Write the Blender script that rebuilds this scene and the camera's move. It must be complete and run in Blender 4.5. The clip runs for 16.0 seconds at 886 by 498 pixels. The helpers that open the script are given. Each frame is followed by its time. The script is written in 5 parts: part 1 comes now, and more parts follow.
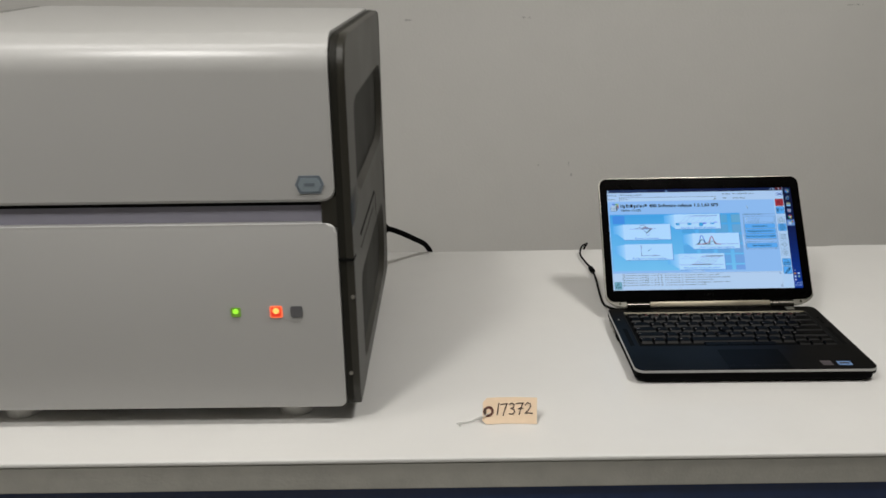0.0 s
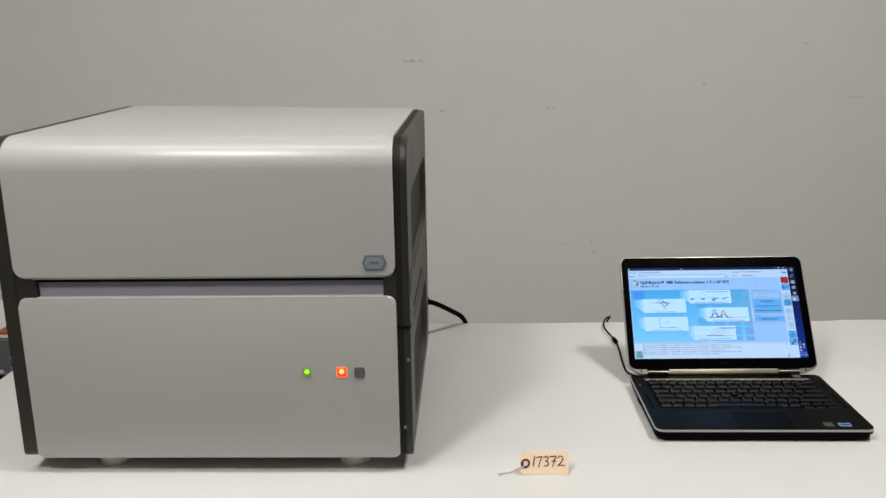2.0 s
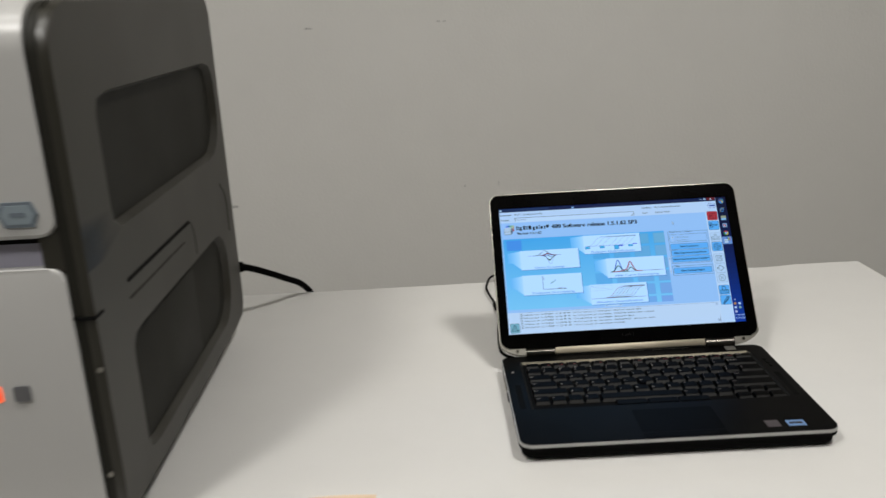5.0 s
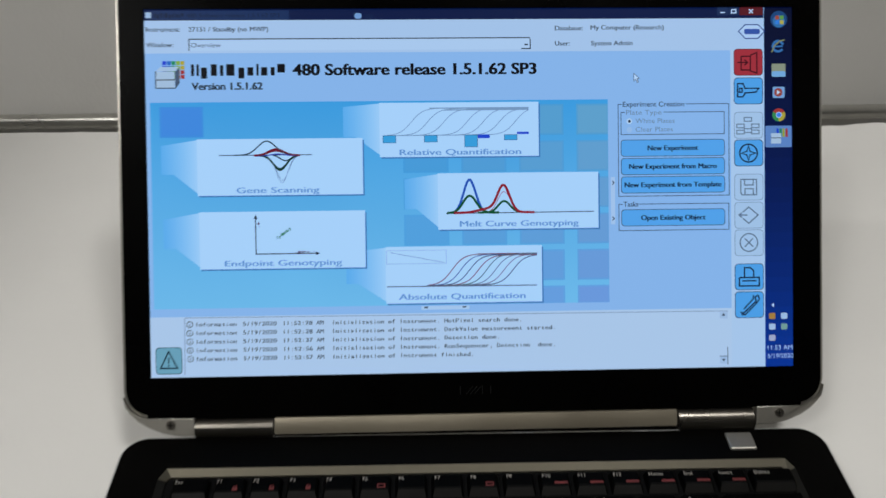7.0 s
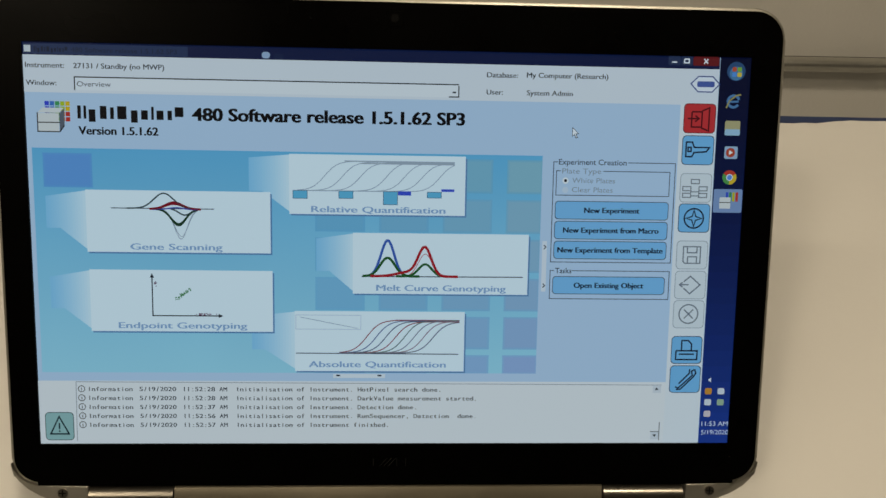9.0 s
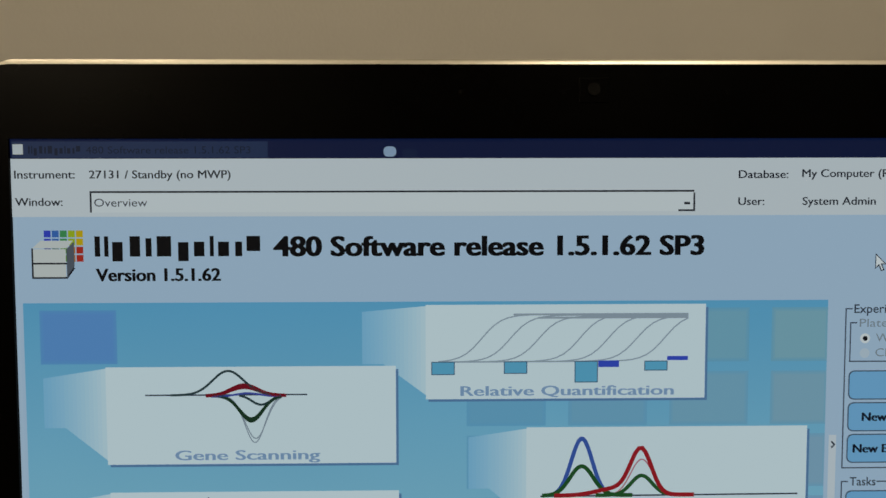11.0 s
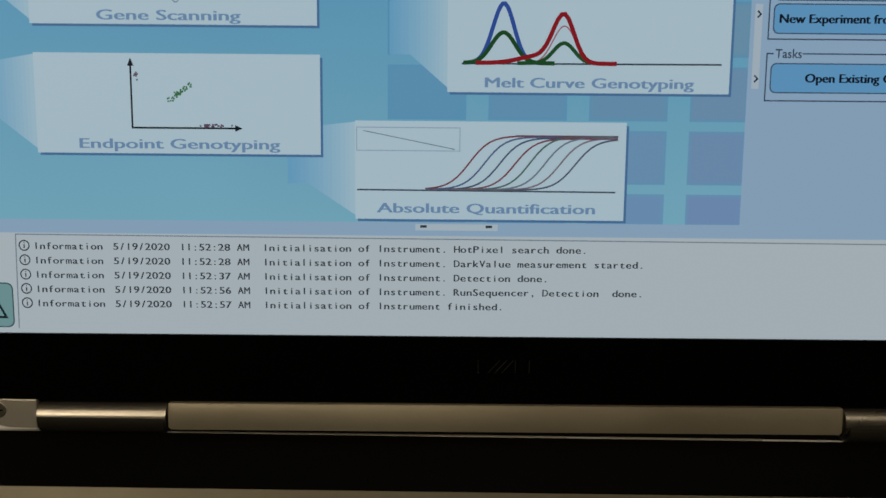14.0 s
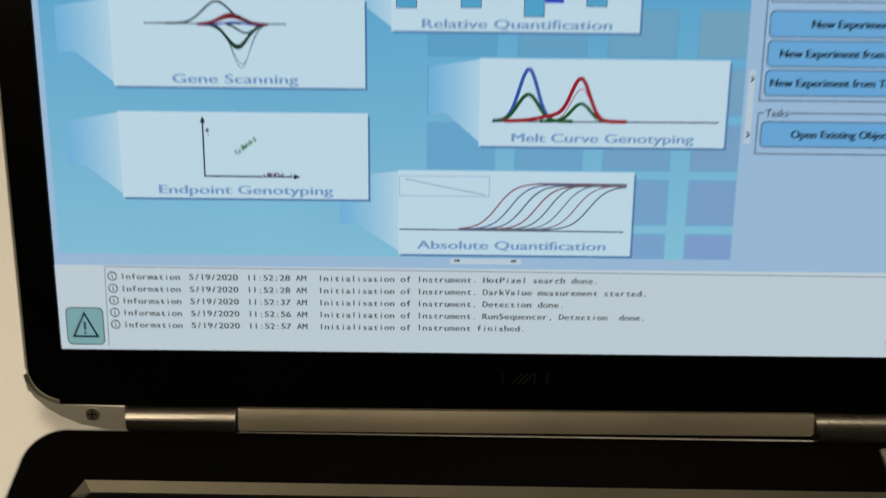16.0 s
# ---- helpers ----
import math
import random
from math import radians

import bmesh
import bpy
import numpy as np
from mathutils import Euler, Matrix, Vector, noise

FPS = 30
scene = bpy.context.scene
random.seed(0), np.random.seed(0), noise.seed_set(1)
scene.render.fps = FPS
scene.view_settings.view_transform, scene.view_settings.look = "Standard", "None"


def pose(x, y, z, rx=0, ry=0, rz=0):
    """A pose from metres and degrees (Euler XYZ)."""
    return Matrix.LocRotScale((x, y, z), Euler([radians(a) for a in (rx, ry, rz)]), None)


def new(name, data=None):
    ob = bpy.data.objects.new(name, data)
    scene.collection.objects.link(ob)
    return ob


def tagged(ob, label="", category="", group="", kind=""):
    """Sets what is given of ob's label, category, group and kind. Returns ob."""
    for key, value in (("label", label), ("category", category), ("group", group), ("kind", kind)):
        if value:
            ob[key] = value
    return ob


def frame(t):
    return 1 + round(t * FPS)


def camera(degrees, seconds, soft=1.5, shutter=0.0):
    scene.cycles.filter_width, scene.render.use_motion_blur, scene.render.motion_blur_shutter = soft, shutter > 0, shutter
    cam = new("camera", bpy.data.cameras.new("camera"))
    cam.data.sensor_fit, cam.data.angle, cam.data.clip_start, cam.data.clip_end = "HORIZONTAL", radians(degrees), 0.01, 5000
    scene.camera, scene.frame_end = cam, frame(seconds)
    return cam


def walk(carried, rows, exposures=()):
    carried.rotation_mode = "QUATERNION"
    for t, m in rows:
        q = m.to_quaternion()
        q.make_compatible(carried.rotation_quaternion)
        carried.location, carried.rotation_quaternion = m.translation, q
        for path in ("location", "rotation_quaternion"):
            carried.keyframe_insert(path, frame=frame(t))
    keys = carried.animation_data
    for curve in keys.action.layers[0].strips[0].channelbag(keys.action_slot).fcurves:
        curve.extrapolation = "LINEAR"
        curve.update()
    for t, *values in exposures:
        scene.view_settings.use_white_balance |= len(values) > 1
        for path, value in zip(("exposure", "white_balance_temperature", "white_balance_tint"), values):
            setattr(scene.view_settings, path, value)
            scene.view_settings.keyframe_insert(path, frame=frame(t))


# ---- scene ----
cam = camera(56.26, 16.0, soft=1.5, shutter=0.35)
ROWS = [
    (0, pose(-0.2764, -1.2626, 1.2986, 71.34, 0.8, -0.19)),
    (0.5, pose(-0.307, -1.4005, 1.3309, 74.12, 0.07, 0.72)),
    (1, pose(-0.3074, -1.441, 1.3474, 76.06, 0.21, 1.79)),
    (1.5, pose(-0.31, -1.4311, 1.3485, 77.09, 0.4, 1.31)),
    (2, pose(-0.3106, -1.4199, 1.3439, 76.54, 0.83, 1.19)),
    (2.5, pose(-0.3079, -1.4203, 1.3455, 76.37, 1.13, 1.39)),
    (3, pose(-0.3101, -1.4246, 1.3447, 76.46, 1.26, 1.89)),
    (3.2, pose(-0.3097, -1.426, 1.3455, 76.51, 1.34, 2)),
    (5.3, pose(-0.0632, -0.8564, 1.1963, 72.54, 2.22, -2.63)),
    (5.5, pose(-0.0437, -0.7601, 1.1873, 71.83, 1.12, -3.55)),
    (6, pose(0.0172, -0.5801, 1.1625, 66.25, 0.75, -5.48)),
    (6.5, pose(0.106, -0.4138, 1.1207, 61.18, -0.04, -1.32)),
    (7, pose(0.1221, -0.2912, 1.0751, 54.68, -0.78, -2.50)),
    (7.5, pose(0.1255, -0.2375, 1.0813, 51.81, -1.17, -3.54)),
    (8, pose(0.1366, -0.2326, 1.0998, 50.40, -1.49, -2.81)),
    (8.5, pose(0.1504, -0.2290, 1.1106, 49.92, -1.91, -2.37)),
    (9, pose(0.1553, -0.2234, 1.1116, 48.43, -2.64, -2.16)),
    (9.5, pose(0.1502, -0.2116, 1.0993, 51.43, -2.03, -1.35)),
    (10, pose(0.1196, -0.1399, 1.0677, 53.74, -1.22, -1.66)),
    (10.2, pose(0.1084, -0.1128, 1.0605, 52.95, -1.17, -1.73)),
    (12.3, pose(0.1149, -0.0914, 1.0433, 52.21, 0.05, -0.45)),
    (12.5, pose(0.1189, -0.1040, 1.0352, 52.62, -0.02, -0.45)),
    (13, pose(0.1337, -0.1410, 1.0201, 51.08, 0.60, 0.02)),
    (13.5, pose(0.1348, -0.1635, 1.0107, 48.38, -0.45, -0.38)),
    (14, pose(0.1344, -0.1615, 0.9720, 48.44, -0.66, -0.09)),
    (14.5, pose(0.1258, -0.1555, 0.9687, 46.52, -0.76, -0.12)),
    (15, pose(0.1224, -0.1533, 0.9693, 45.08, -0.48, 0.26)),
    (15.5, pose(0.1222, -0.1547, 0.9710, 45.16, -0.24, 0.49)),
    (16, pose(0.1242, -0.1678, 1.0182, 44.09, -0.67, 0.03)),
]
walk(cam, ROWS, exposures=[
    (0.0, -0.27, 6500, 10), (0.6, -0.25, 6500, 10), (1.2, -0.2, 6500, 10), (2.0, -0.03, 6500, 10), (3.2, -0.04, 6500, 10),
    (5.3, -0.18, 6500, 10), (6.3, -0.28, 6300, 10),
    (7.0, -0.36, 6350, 10), (7.5, -0.40, 7400, 10), (8.0, -0.46, 8400, 10), (9.0, -0.58, 8950, 10), (10.2, -0.72, 9500, 10),
    (12.3, -0.57, 10600, 10), (13.0, -0.74, 10150, 10), (13.5, -0.85, 9700, 10), (14.0, -0.78, 9050, 10), (14.4, -0.55, 8600, 10), (15.2, -0.47, 8700, 10), (16.0, -0.29, 8800, 10)])

# ---- light ----
world = bpy.data.worlds.new("world")
scene.world = world
world.use_nodes = True
world.node_tree.nodes["Background"].inputs[0].default_value = (0.9, 0.95, 1.0, 1)
world.node_tree.nodes["Background"].inputs[1].default_value = 0.05

TABLE = 0.75          # height of the worktop
WALL = 1.17           # face of the back wall
CEIL = 3.0
# x, y, watts, length and width of each ceiling fixture
LAMPS = [(-1.20, -1.58, 32, 0.36, 0.36), (0.68, -0.67, 28, 0.36, 0.36), (-1.10, -0.67, 12, 1.30, 0.11)]
for lx, ly, watts, sx_, sy_ in LAMPS:
    ld = bpy.data.lights.new("ceiling_lamp", "AREA")
    ld.shape, ld.size, ld.size_y, ld.energy = "RECTANGLE", sx_, sy_, watts
    ld.color = (1.0, 0.975, 0.93)
    lo = new("ceiling_lamp", ld)
    lo.location = (lx, ly, CEIL - 0.09)


# ---- materials ----
def mat(name, color, rough=0.5, metal=0.0, scale=30.0, vary=0.06, bump=0.0, bscale=None, stain=0.0, coat=0.0,
        emit=None, power=0.0, spec=0.5, rvar=0.06, ior=1.5):
    m = bpy.data.materials.new(name)
    m.use_nodes = True
    nt = m.node_tree
    n, l = nt.nodes, nt.links
    b = n["Principled BSDF"]
    b.inputs["Roughness"].default_value = rough
    b.inputs["Metallic"].default_value = metal
    b.inputs["IOR"].default_value = ior
    b.inputs["Specular IOR Level"].default_value = spec
    b.inputs["Coat Weight"].default_value = coat
    b.inputs["Base Color"].default_value = (*color, 1)
    if emit:
        b.inputs["Emission Color"].default_value = (*emit, 1)
        b.inputs["Emission Strength"].default_value = power
        return m
    co = n.new("ShaderNodeTexCoord")
    fine = n.new("ShaderNodeTexNoise")
    fine.inputs["Scale"].default_value = scale
    fine.inputs["Detail"].default_value = 6
    wide = n.new("ShaderNodeTexNoise")
    wide.inputs["Scale"].default_value = scale / 14
    wide.inputs["Detail"].default_value = 3
    l.new(co.outputs["Object"], fine.inputs["Vector"])
    l.new(co.outputs["Object"], wide.inputs["Vector"])
    add = n.new("ShaderNodeMath")
    add.operation = "ADD"
    l.new(fine.outputs["Fac"], add.inputs[0])
    l.new(wide.outputs["Fac"], add.inputs[1])
    ramp = n.new("ShaderNodeMapRange")
    ramp.inputs["From Min"].default_value, ramp.inputs["From Max"].default_value = 0.6, 1.4
    ramp.inputs["To Min"].default_value, ramp.inputs["To Max"].default_value = 1 - vary, 1 + vary
    l.new(add.outputs[0], ramp.inputs["Value"])
    mul = n.new("ShaderNodeVectorMath")
    mul.operation = "SCALE"
    mul.inputs[0].default_value = color
    l.new(ramp.outputs["Result"], mul.inputs["Scale"])
    out = mul.outputs["Vector"]
    if stain:
        spot = n.new("ShaderNodeTexNoise")
        spot.inputs["Scale"].default_value = scale / 5
        spot.inputs["Detail"].default_value = 8
        l.new(co.outputs["Object"], spot.inputs["Vector"])
        cut = n.new("ShaderNodeMapRange")
        cut.inputs["From Min"].default_value, cut.inputs["From Max"].default_value = 0.62, 0.78
        cut.inputs["To Max"].default_value = stain
        l.new(spot.outputs["Fac"], cut.inputs["Value"])
        mix = n.new("ShaderNodeMix")
        mix.data_type = "RGBA"
        l.new(cut.outputs["Result"], mix.inputs["Factor"])
        l.new(out, mix.inputs["A"])
        mix.inputs["B"].default_value = (color[0] * 0.45, color[1] * 0.42, color[2] * 0.37, 1)
        out = mix.outputs["Result"]
    l.new(out, b.inputs["Base Color"])
    rr = n.new("ShaderNodeMapRange")
    rr.inputs["From Min"].default_value, rr.inputs["From Max"].default_value = 0.3, 0.7
    rr.inputs["To Min"].default_value, rr.inputs["To Max"].default_value = max(0.02, rough - rvar), min(1, rough + rvar)
    l.new(wide.outputs["Fac"], rr.inputs["Value"])
    l.new(rr.outputs["Result"], b.inputs["Roughness"])
    if bump:
        bn = n.new("ShaderNodeTexNoise")
        bn.inputs["Scale"].default_value = bscale or scale * 6
        bn.inputs["Detail"].default_value = 4
        l.new(co.outputs["Object"], bn.inputs["Vector"])
        bp = n.new("ShaderNodeBump")
        bp.inputs["Strength"].default_value = bump
        bp.inputs["Distance"].default_value = 0.002
        l.new(bn.outputs["Fac"], bp.inputs["Height"])
        l.new(bp.outputs["Normal"], b.inputs["Normal"])
    return m


def glow(name, r, g, b, power=1.0):
    """Lit pixels of a display, from 8-bit colour values."""
    lin = [((c / 255 + 0.055) / 1.055) ** 2.4 if c > 10 else c / 255 / 12.92 for c in (r, g, b)]
    lin = [lin[0] * 0.655, lin[1] * 0.905, lin[2] * 1.23]      # cool backlight
    return mat(name, (0.003, 0.003, 0.003), rough=0.35, emit=lin, power=power, spec=0.06)


WALLP = mat("wall_paint", (0.732, 0.718, 0.682), 0.72, scale=9, vary=0.025, bump=0.25, bscale=140, spec=0.3)
CEILP = mat("ceiling_paint", (0.75, 0.74, 0.71), 0.85, scale=20, vary=0.03)
FLOORP = mat("floor_concrete", (0.46, 0.45, 0.425), 0.5, scale=14, vary=0.12, bump=0.2, stain=0.4)
TOPM = mat("white_worktop", (0.70, 0.69, 0.665), 0.42, scale=16, vary=0.02, bump=0.08, bscale=90, stain=0.03)
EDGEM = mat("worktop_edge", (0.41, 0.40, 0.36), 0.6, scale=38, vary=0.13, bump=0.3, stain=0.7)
BLUE = mat("blue_steel", (0.008, 0.03, 0.11), 0.45, scale=40, vary=0.12)
PIPE = mat("galvanised_steel", (0.55, 0.54, 0.50), 0.32, 0.9, scale=60, vary=0.08)
PIPESHADE = mat("dark_pipe_shade", (0.05, 0.048, 0.04), 0.7, scale=60, vary=0.1)
SHELL = mat("white_instrument_shell", (0.47, 0.465, 0.45), 0.30, scale=26, vary=0.006, spec=0.5, rvar=0.012)
DARKP = mat("dark_grey_plastic", (0.026, 0.0238, 0.0172), 0.42, scale=40, vary=0.05, spec=0.5)
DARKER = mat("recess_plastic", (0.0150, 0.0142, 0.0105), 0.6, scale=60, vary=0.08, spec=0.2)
GAPM = mat("black_gap", (0.004, 0.004, 0.004), 0.8, spec=0.1)
LILAC = mat("slot_panel", (0.36, 0.35, 0.42), 0.4, scale=60, vary=0.03)
FOOTM = mat("foot_plastic", (0.62, 0.61, 0.58), 0.5, scale=80, vary=0.05)
GREENL = mat("green_lamp", (0.1, 0.4, 0.05), 0.3, emit=(0.36, 0.85, 0.03), power=1.3)
GREENR = mat("green_lens", (0.14, 0.24, 0.05), 0.3, emit=(0.16, 0.36, 0.02), power=0.45)
REDL = mat("red_lamp", (0.5, 0.1, 0.03), 0.3, emit=(1.0, 0.40, 0.10), power=2.0)
REDR = mat("red_lens", (0.6, 0.04, 0.02), 0.3, emit=(0.80, 0.045, 0.012), power=0.75)
REDRIM = mat("red_lens_rim", (0.6, 0.1, 0.05), 0.3, emit=(1.0, 0.17, 0.06), power=1.1)
GREYB = mat("grey_button", (0.12, 0.12, 0.125), 0.45, scale=200, vary=0.05)
BADGE = mat("badge_grey", (0.15, 0.18, 0.21), 0.4, scale=200, vary=0.04)
BADGE2 = mat("badge_pale", (0.24, 0.29, 0.32), 0.4, scale=200, vary=0.04)
RUBBER = mat("black_cable", (0.002, 0.002, 0.002), 0.5, ior=1.07, scale=200, vary=0.1)
SILVER = mat("brushed_silver", (0.36, 0.345, 0.305), 0.36, 0.8, scale=120, vary=0.05)
CHROME = mat("hinge_chrome", (0.20, 0.185, 0.16), 0.27, 0.95, scale=300, vary=0.05)
KNUCKLE = mat("dark_hinge_sleeve", (0.010, 0.009, 0.007), 0.42, scale=120, vary=0.1, ior=1.3)
HBAR = mat("hinge_bar_metal", (0.36, 0.32, 0.245), 0.38, 0.8, scale=160, vary=0.04)
BEZEL = mat("black_bezel", (0.0006, 0.00055, 0.0005), 0.30, scale=300, vary=0.1, ior=1.09)
DECK = mat("black_soft_deck", (0.0009, 0.0008, 0.0007), 0.40, scale=120, vary=0.12, ior=1.13)
TRAY = mat("black_tray", (0.004, 0.004, 0.004), 0.6, scale=200, vary=0.1, ior=1.1)
KEYM = mat("black_key", (0.0009, 0.0009, 0.0009), 0.42, scale=100, vary=0.12, ior=1.10)
# the key's black again, paler and glossier: light painted on the front slopes
LITKEY = mat("lit_key_front", (0.006, 0.0058, 0.0054), 0.36, scale=100, vary=0.1, spec=0.25)
SHADETRIM = mat("shaded_keyboard_trim", (0.010, 0.0095, 0.008), 0.55, 0.0, ior=1.15, scale=300, vary=0.05)
TRIM = mat("keyboard_trim", (0.085, 0.077, 0.057), 0.40, 0.8, scale=300, vary=0.05)
LEGEND = mat("legend_white", (0.27, 0.245, 0.22), 0.6)
LEGENDO = mat("legend_orange", (0.115, 0.014, 0.013), 0.6)
LOGO = mat("silver_mark", (0.06, 0.06, 0.06), 0.18, 0.9)
MANILA = mat("manila_paper", (0.84, 0.65, 0.46), 0.8, scale=90, vary=0.05, bump=0.1)
INK = mat("dark_ink", (0.06, 0.032, 0.022), 0.7)
EYELET = mat("eyelet_card", (0.11, 0.035, 0.022), 0.7)
WIRE = mat("tag_wire", (0.70, 0.69, 0.66), 0.45, 0.5)
STICK1 = mat("sticker_dark", (0.055, 0.045, 0.05), 0.4, scale=300, vary=0.3)
STICK2 = mat("sticker_blue", (0.13, 0.24, 0.46), 0.35, scale=300, vary=0.15)
GREYBOX = mat("grey_enamel", (0.10, 0.116, 0.122), 0.45, scale=60, vary=0.08)
ORANGE = mat("orange_strip", (0.36, 0.085, 0.03), 0.6, scale=60, vary=0.5)
RIMM = mat("satin_silver_band", (0.42, 0.42, 0.41), 0.38, 0.35, scale=120, vary=0.05)
LABELP = mat("white_label", (0.62, 0.62, 0.60), 0.6)


# ---- mesh helpers ----
def part(name, bm, material, parent=None, label="", smooth=False, m=None):
    """Links a bmesh as one mesh object under a thing or a part."""
    bmesh.ops.recalc_face_normals(bm, faces=bm.faces)
    me = bpy.data.meshes.new(name)
    bm.to_mesh(me)
    bm.free()
    me.materials.append(material)
    if smooth:
        for p in me.polygons:
            p.use_smooth = True
        me.set_sharp_from_angle(angle=radians(38))
    ob = new(name, me)
    if parent:
        ob.parent = parent
    if m is not None:
        ob.matrix_local = m
    if label:
        tagged(ob, label)
    return ob


def empty(name, m, label, category, group="", kind=""):
    ob = new(name)
    ob.matrix_world = m
    return tagged(ob, label, category, group, kind)


def add_box(bm, x0, x1, y0, y1, z0, z1, bevel=0.0, seg=2):
    g = bmesh.ops.create_cube(bm, size=1.0)
    vs = g["verts"]
    for v in vs:
        v.co = ((x0 + x1) / 2 + v.co.x * (x1 - x0), (y0 + y1) / 2 + v.co.y * (y1 - y0), (z0 + z1) / 2 + v.co.z * (z1 - z0))
    if bevel:
        es = {e for v in vs for e in v.link_edges}
        bmesh.ops.bevel(bm, geom=list(es), offset=bevel, segments=seg, affect="EDGES", profile=0.5)
    return bm


def box(*a, **k):
    return add_box(bmesh.new(), *a, **k)


def rrect(x0, x1, y0, y1, radii, seg=6):
    """Points of a rectangle with rounded corners; radii for (x0,y0), (x1,y0), (x1,y1), (x0,y1)."""
    if not isinstance(radii, (tuple, list)):
        radii = [radii] * 4
    pts = []
    for (cx, cy, sx, sy, a0), r in zip(((x0, y0, 1, 1, 180), (x1, y0, -1, 1, 270), (x1, y1, -1, -1, 0), (x0, y1, 1, -1, 90)), radii):
        if r <= 0:
            pts.append((cx, cy))
            continue
        for k in range(seg + 1):
            a = radians(a0 + 90 * k / seg)
            pts.append((cx + sx * r + r * math.cos(a), cy + sy * r + r * math.sin(a)))
    return pts


AXIS = {"z": lambda p, d: (p[0], p[1], d), "x": lambda p, d: (d, p[0], p[1]), "y": lambda p, d: (p[0], d, p[1])}


def add_prism(bm, pts, axis, d0, d1, bevel=0.0, seg=2):
    """A solid with the outline pts, from d0 to d1 along an axis."""
    f = AXIS[axis]
    a = [bm.verts.new(f(p, d0)) for p in pts]
    b = [bm.verts.new(f(p, d1)) for p in pts]
    n = len(pts)
    caps = [bm.faces.new(a[::-1]), bm.faces.new(b)]
    for k in range(n):
        bm.faces.new((a[k], a[(k + 1) % n], b[(k + 1) % n], b[k]))
    if bevel:
        es = list({e for c in caps for e in c.edges})
        bmesh.ops.bevel(bm, geom=es, offset=bevel, segments=seg, affect="EDGES", profile=0.5)
    return bm


def prism(*a, **k):
    return add_prism(bmesh.new(), *a, **k)


def ring(outer, inner, axis, d0, d1):
    """A flat frame between a rounded outer outline and a four-cornered hole, with thickness."""
    bm = bmesh.new()
    f = AXIS[axis]
    n = len(outer)
    near = [min(range(4), key=lambda c: (inner[c][0] - p[0]) ** 2 + (inner[c][1] - p[1]) ** 2) for p in outer]
    lay = []
    for d in (d0, d1):
        o = [bm.verts.new(f(p, d)) for p in outer]
        i = [bm.verts.new(f(p, d)) for p in inner]
        for k in range(n):
            j = (k + 1) % n
            if near[k] == near[j]:
                bm.faces.new((o[k], o[j], i[near[k]]))
            else:
                bm.faces.new((o[k], o[j], i[near[j]], i[near[k]]))
        lay.append((o, i))
    for k in range(n):
        j = (k + 1) % n
        bm.faces.new((lay[0][0][k], lay[0][0][j], lay[1][0][j], lay[1][0][k]))
    for k in range(4):
        j = (k + 1) % 4
        bm.faces.new((lay[0][1][k], lay[0][1][j], lay[1][1][j], lay[1][1][k]))
    return bm


def cyl(p0, p1, r, seg=24, bm=None):
    bm = bm or bmesh.new()
    p0, p1 = Vector(p0), Vector(p1)
    d = p1 - p0
    q = Vector((0, 0, 1)).rotation_difference(d.normalized()).to_matrix().to_4x4()
    bmesh.ops.create_cone(bm, cap_ends=True, segments=seg, radius1=r, radius2=r, depth=d.length,
                          matrix=Matrix.Translation((p0 + p1) / 2) @ q)
    return bm


def tube(points, r, seg=10, steps=8, closed=False):
    """A round cable along a smooth line through the points."""
    ps = [Vector(p) for p in points]
    line = []
    for k in range(len(ps) - 1):
        a, b = ps[k], ps[k + 1]
        pa, pb = ps[max(k - 1, 0)], ps[min(k + 2, len(ps) - 1)]
        for s in range(steps):
            t = s / steps
            line.append(0.5 * (2 * a + (b - pa) * t + (2 * pa - 5 * a + 4 * b - pb) * t * t + (3 * a - pa - 3 * b + pb) * t ** 3))
    line.append(ps[-1])
    bm = bmesh.new()
    rings, up = [], Vector((0.3, 0.2, 1)).normalized()
    for k, p in enumerate(line):
        d = (line[min(k + 1, len(line) - 1)] - line[max(k - 1, 0)]).normalized()
        u = d.cross(up).normalized()
        w = u.cross(d).normalized()
        up = w
        rings.append([bm.verts.new(p + r * (math.cos(2 * math.pi * s / seg) * u + math.sin(2 * math.pi * s / seg) * w)) for s in range(seg)])
    for a, b in zip(rings, rings[1:]):
        for s in range(seg):
            bm.faces.new((a[s], a[(s + 1) % seg], b[(s + 1) % seg], b[s]))
    bm.faces.new(rings[0][::-1])
    bm.faces.new(rings[-1])
    return bm


_glyphs = {}


def glyph_mesh(text, bold=0.0):
    """Outline faces of a text with the built-in font, one unit high: points, faces, width."""
    key = (text, bold)
    if key not in _glyphs:
        cu = bpy.data.curves.new("text", "FONT")
        cu.body, cu.size, cu.offset, cu.resolution_u = text, 1.0, bold, 3
        ob = new("text", cu)
        me = bpy.data.meshes.new_from_object(ob.evaluated_get(bpy.context.evaluated_depsgraph_get()))
        v = [tuple(p.co) for p in me.vertices]
        f = [tuple(p.vertices) for p in me.polygons]
        bpy.data.objects.remove(ob)
        bpy.data.meshes.remove(me)
        bpy.data.curves.remove(cu)
        xs = [p[0] for p in v] or [0, 0.3]
        _glyphs[key] = (v, f, min(xs), max(xs))
    return _glyphs[key]


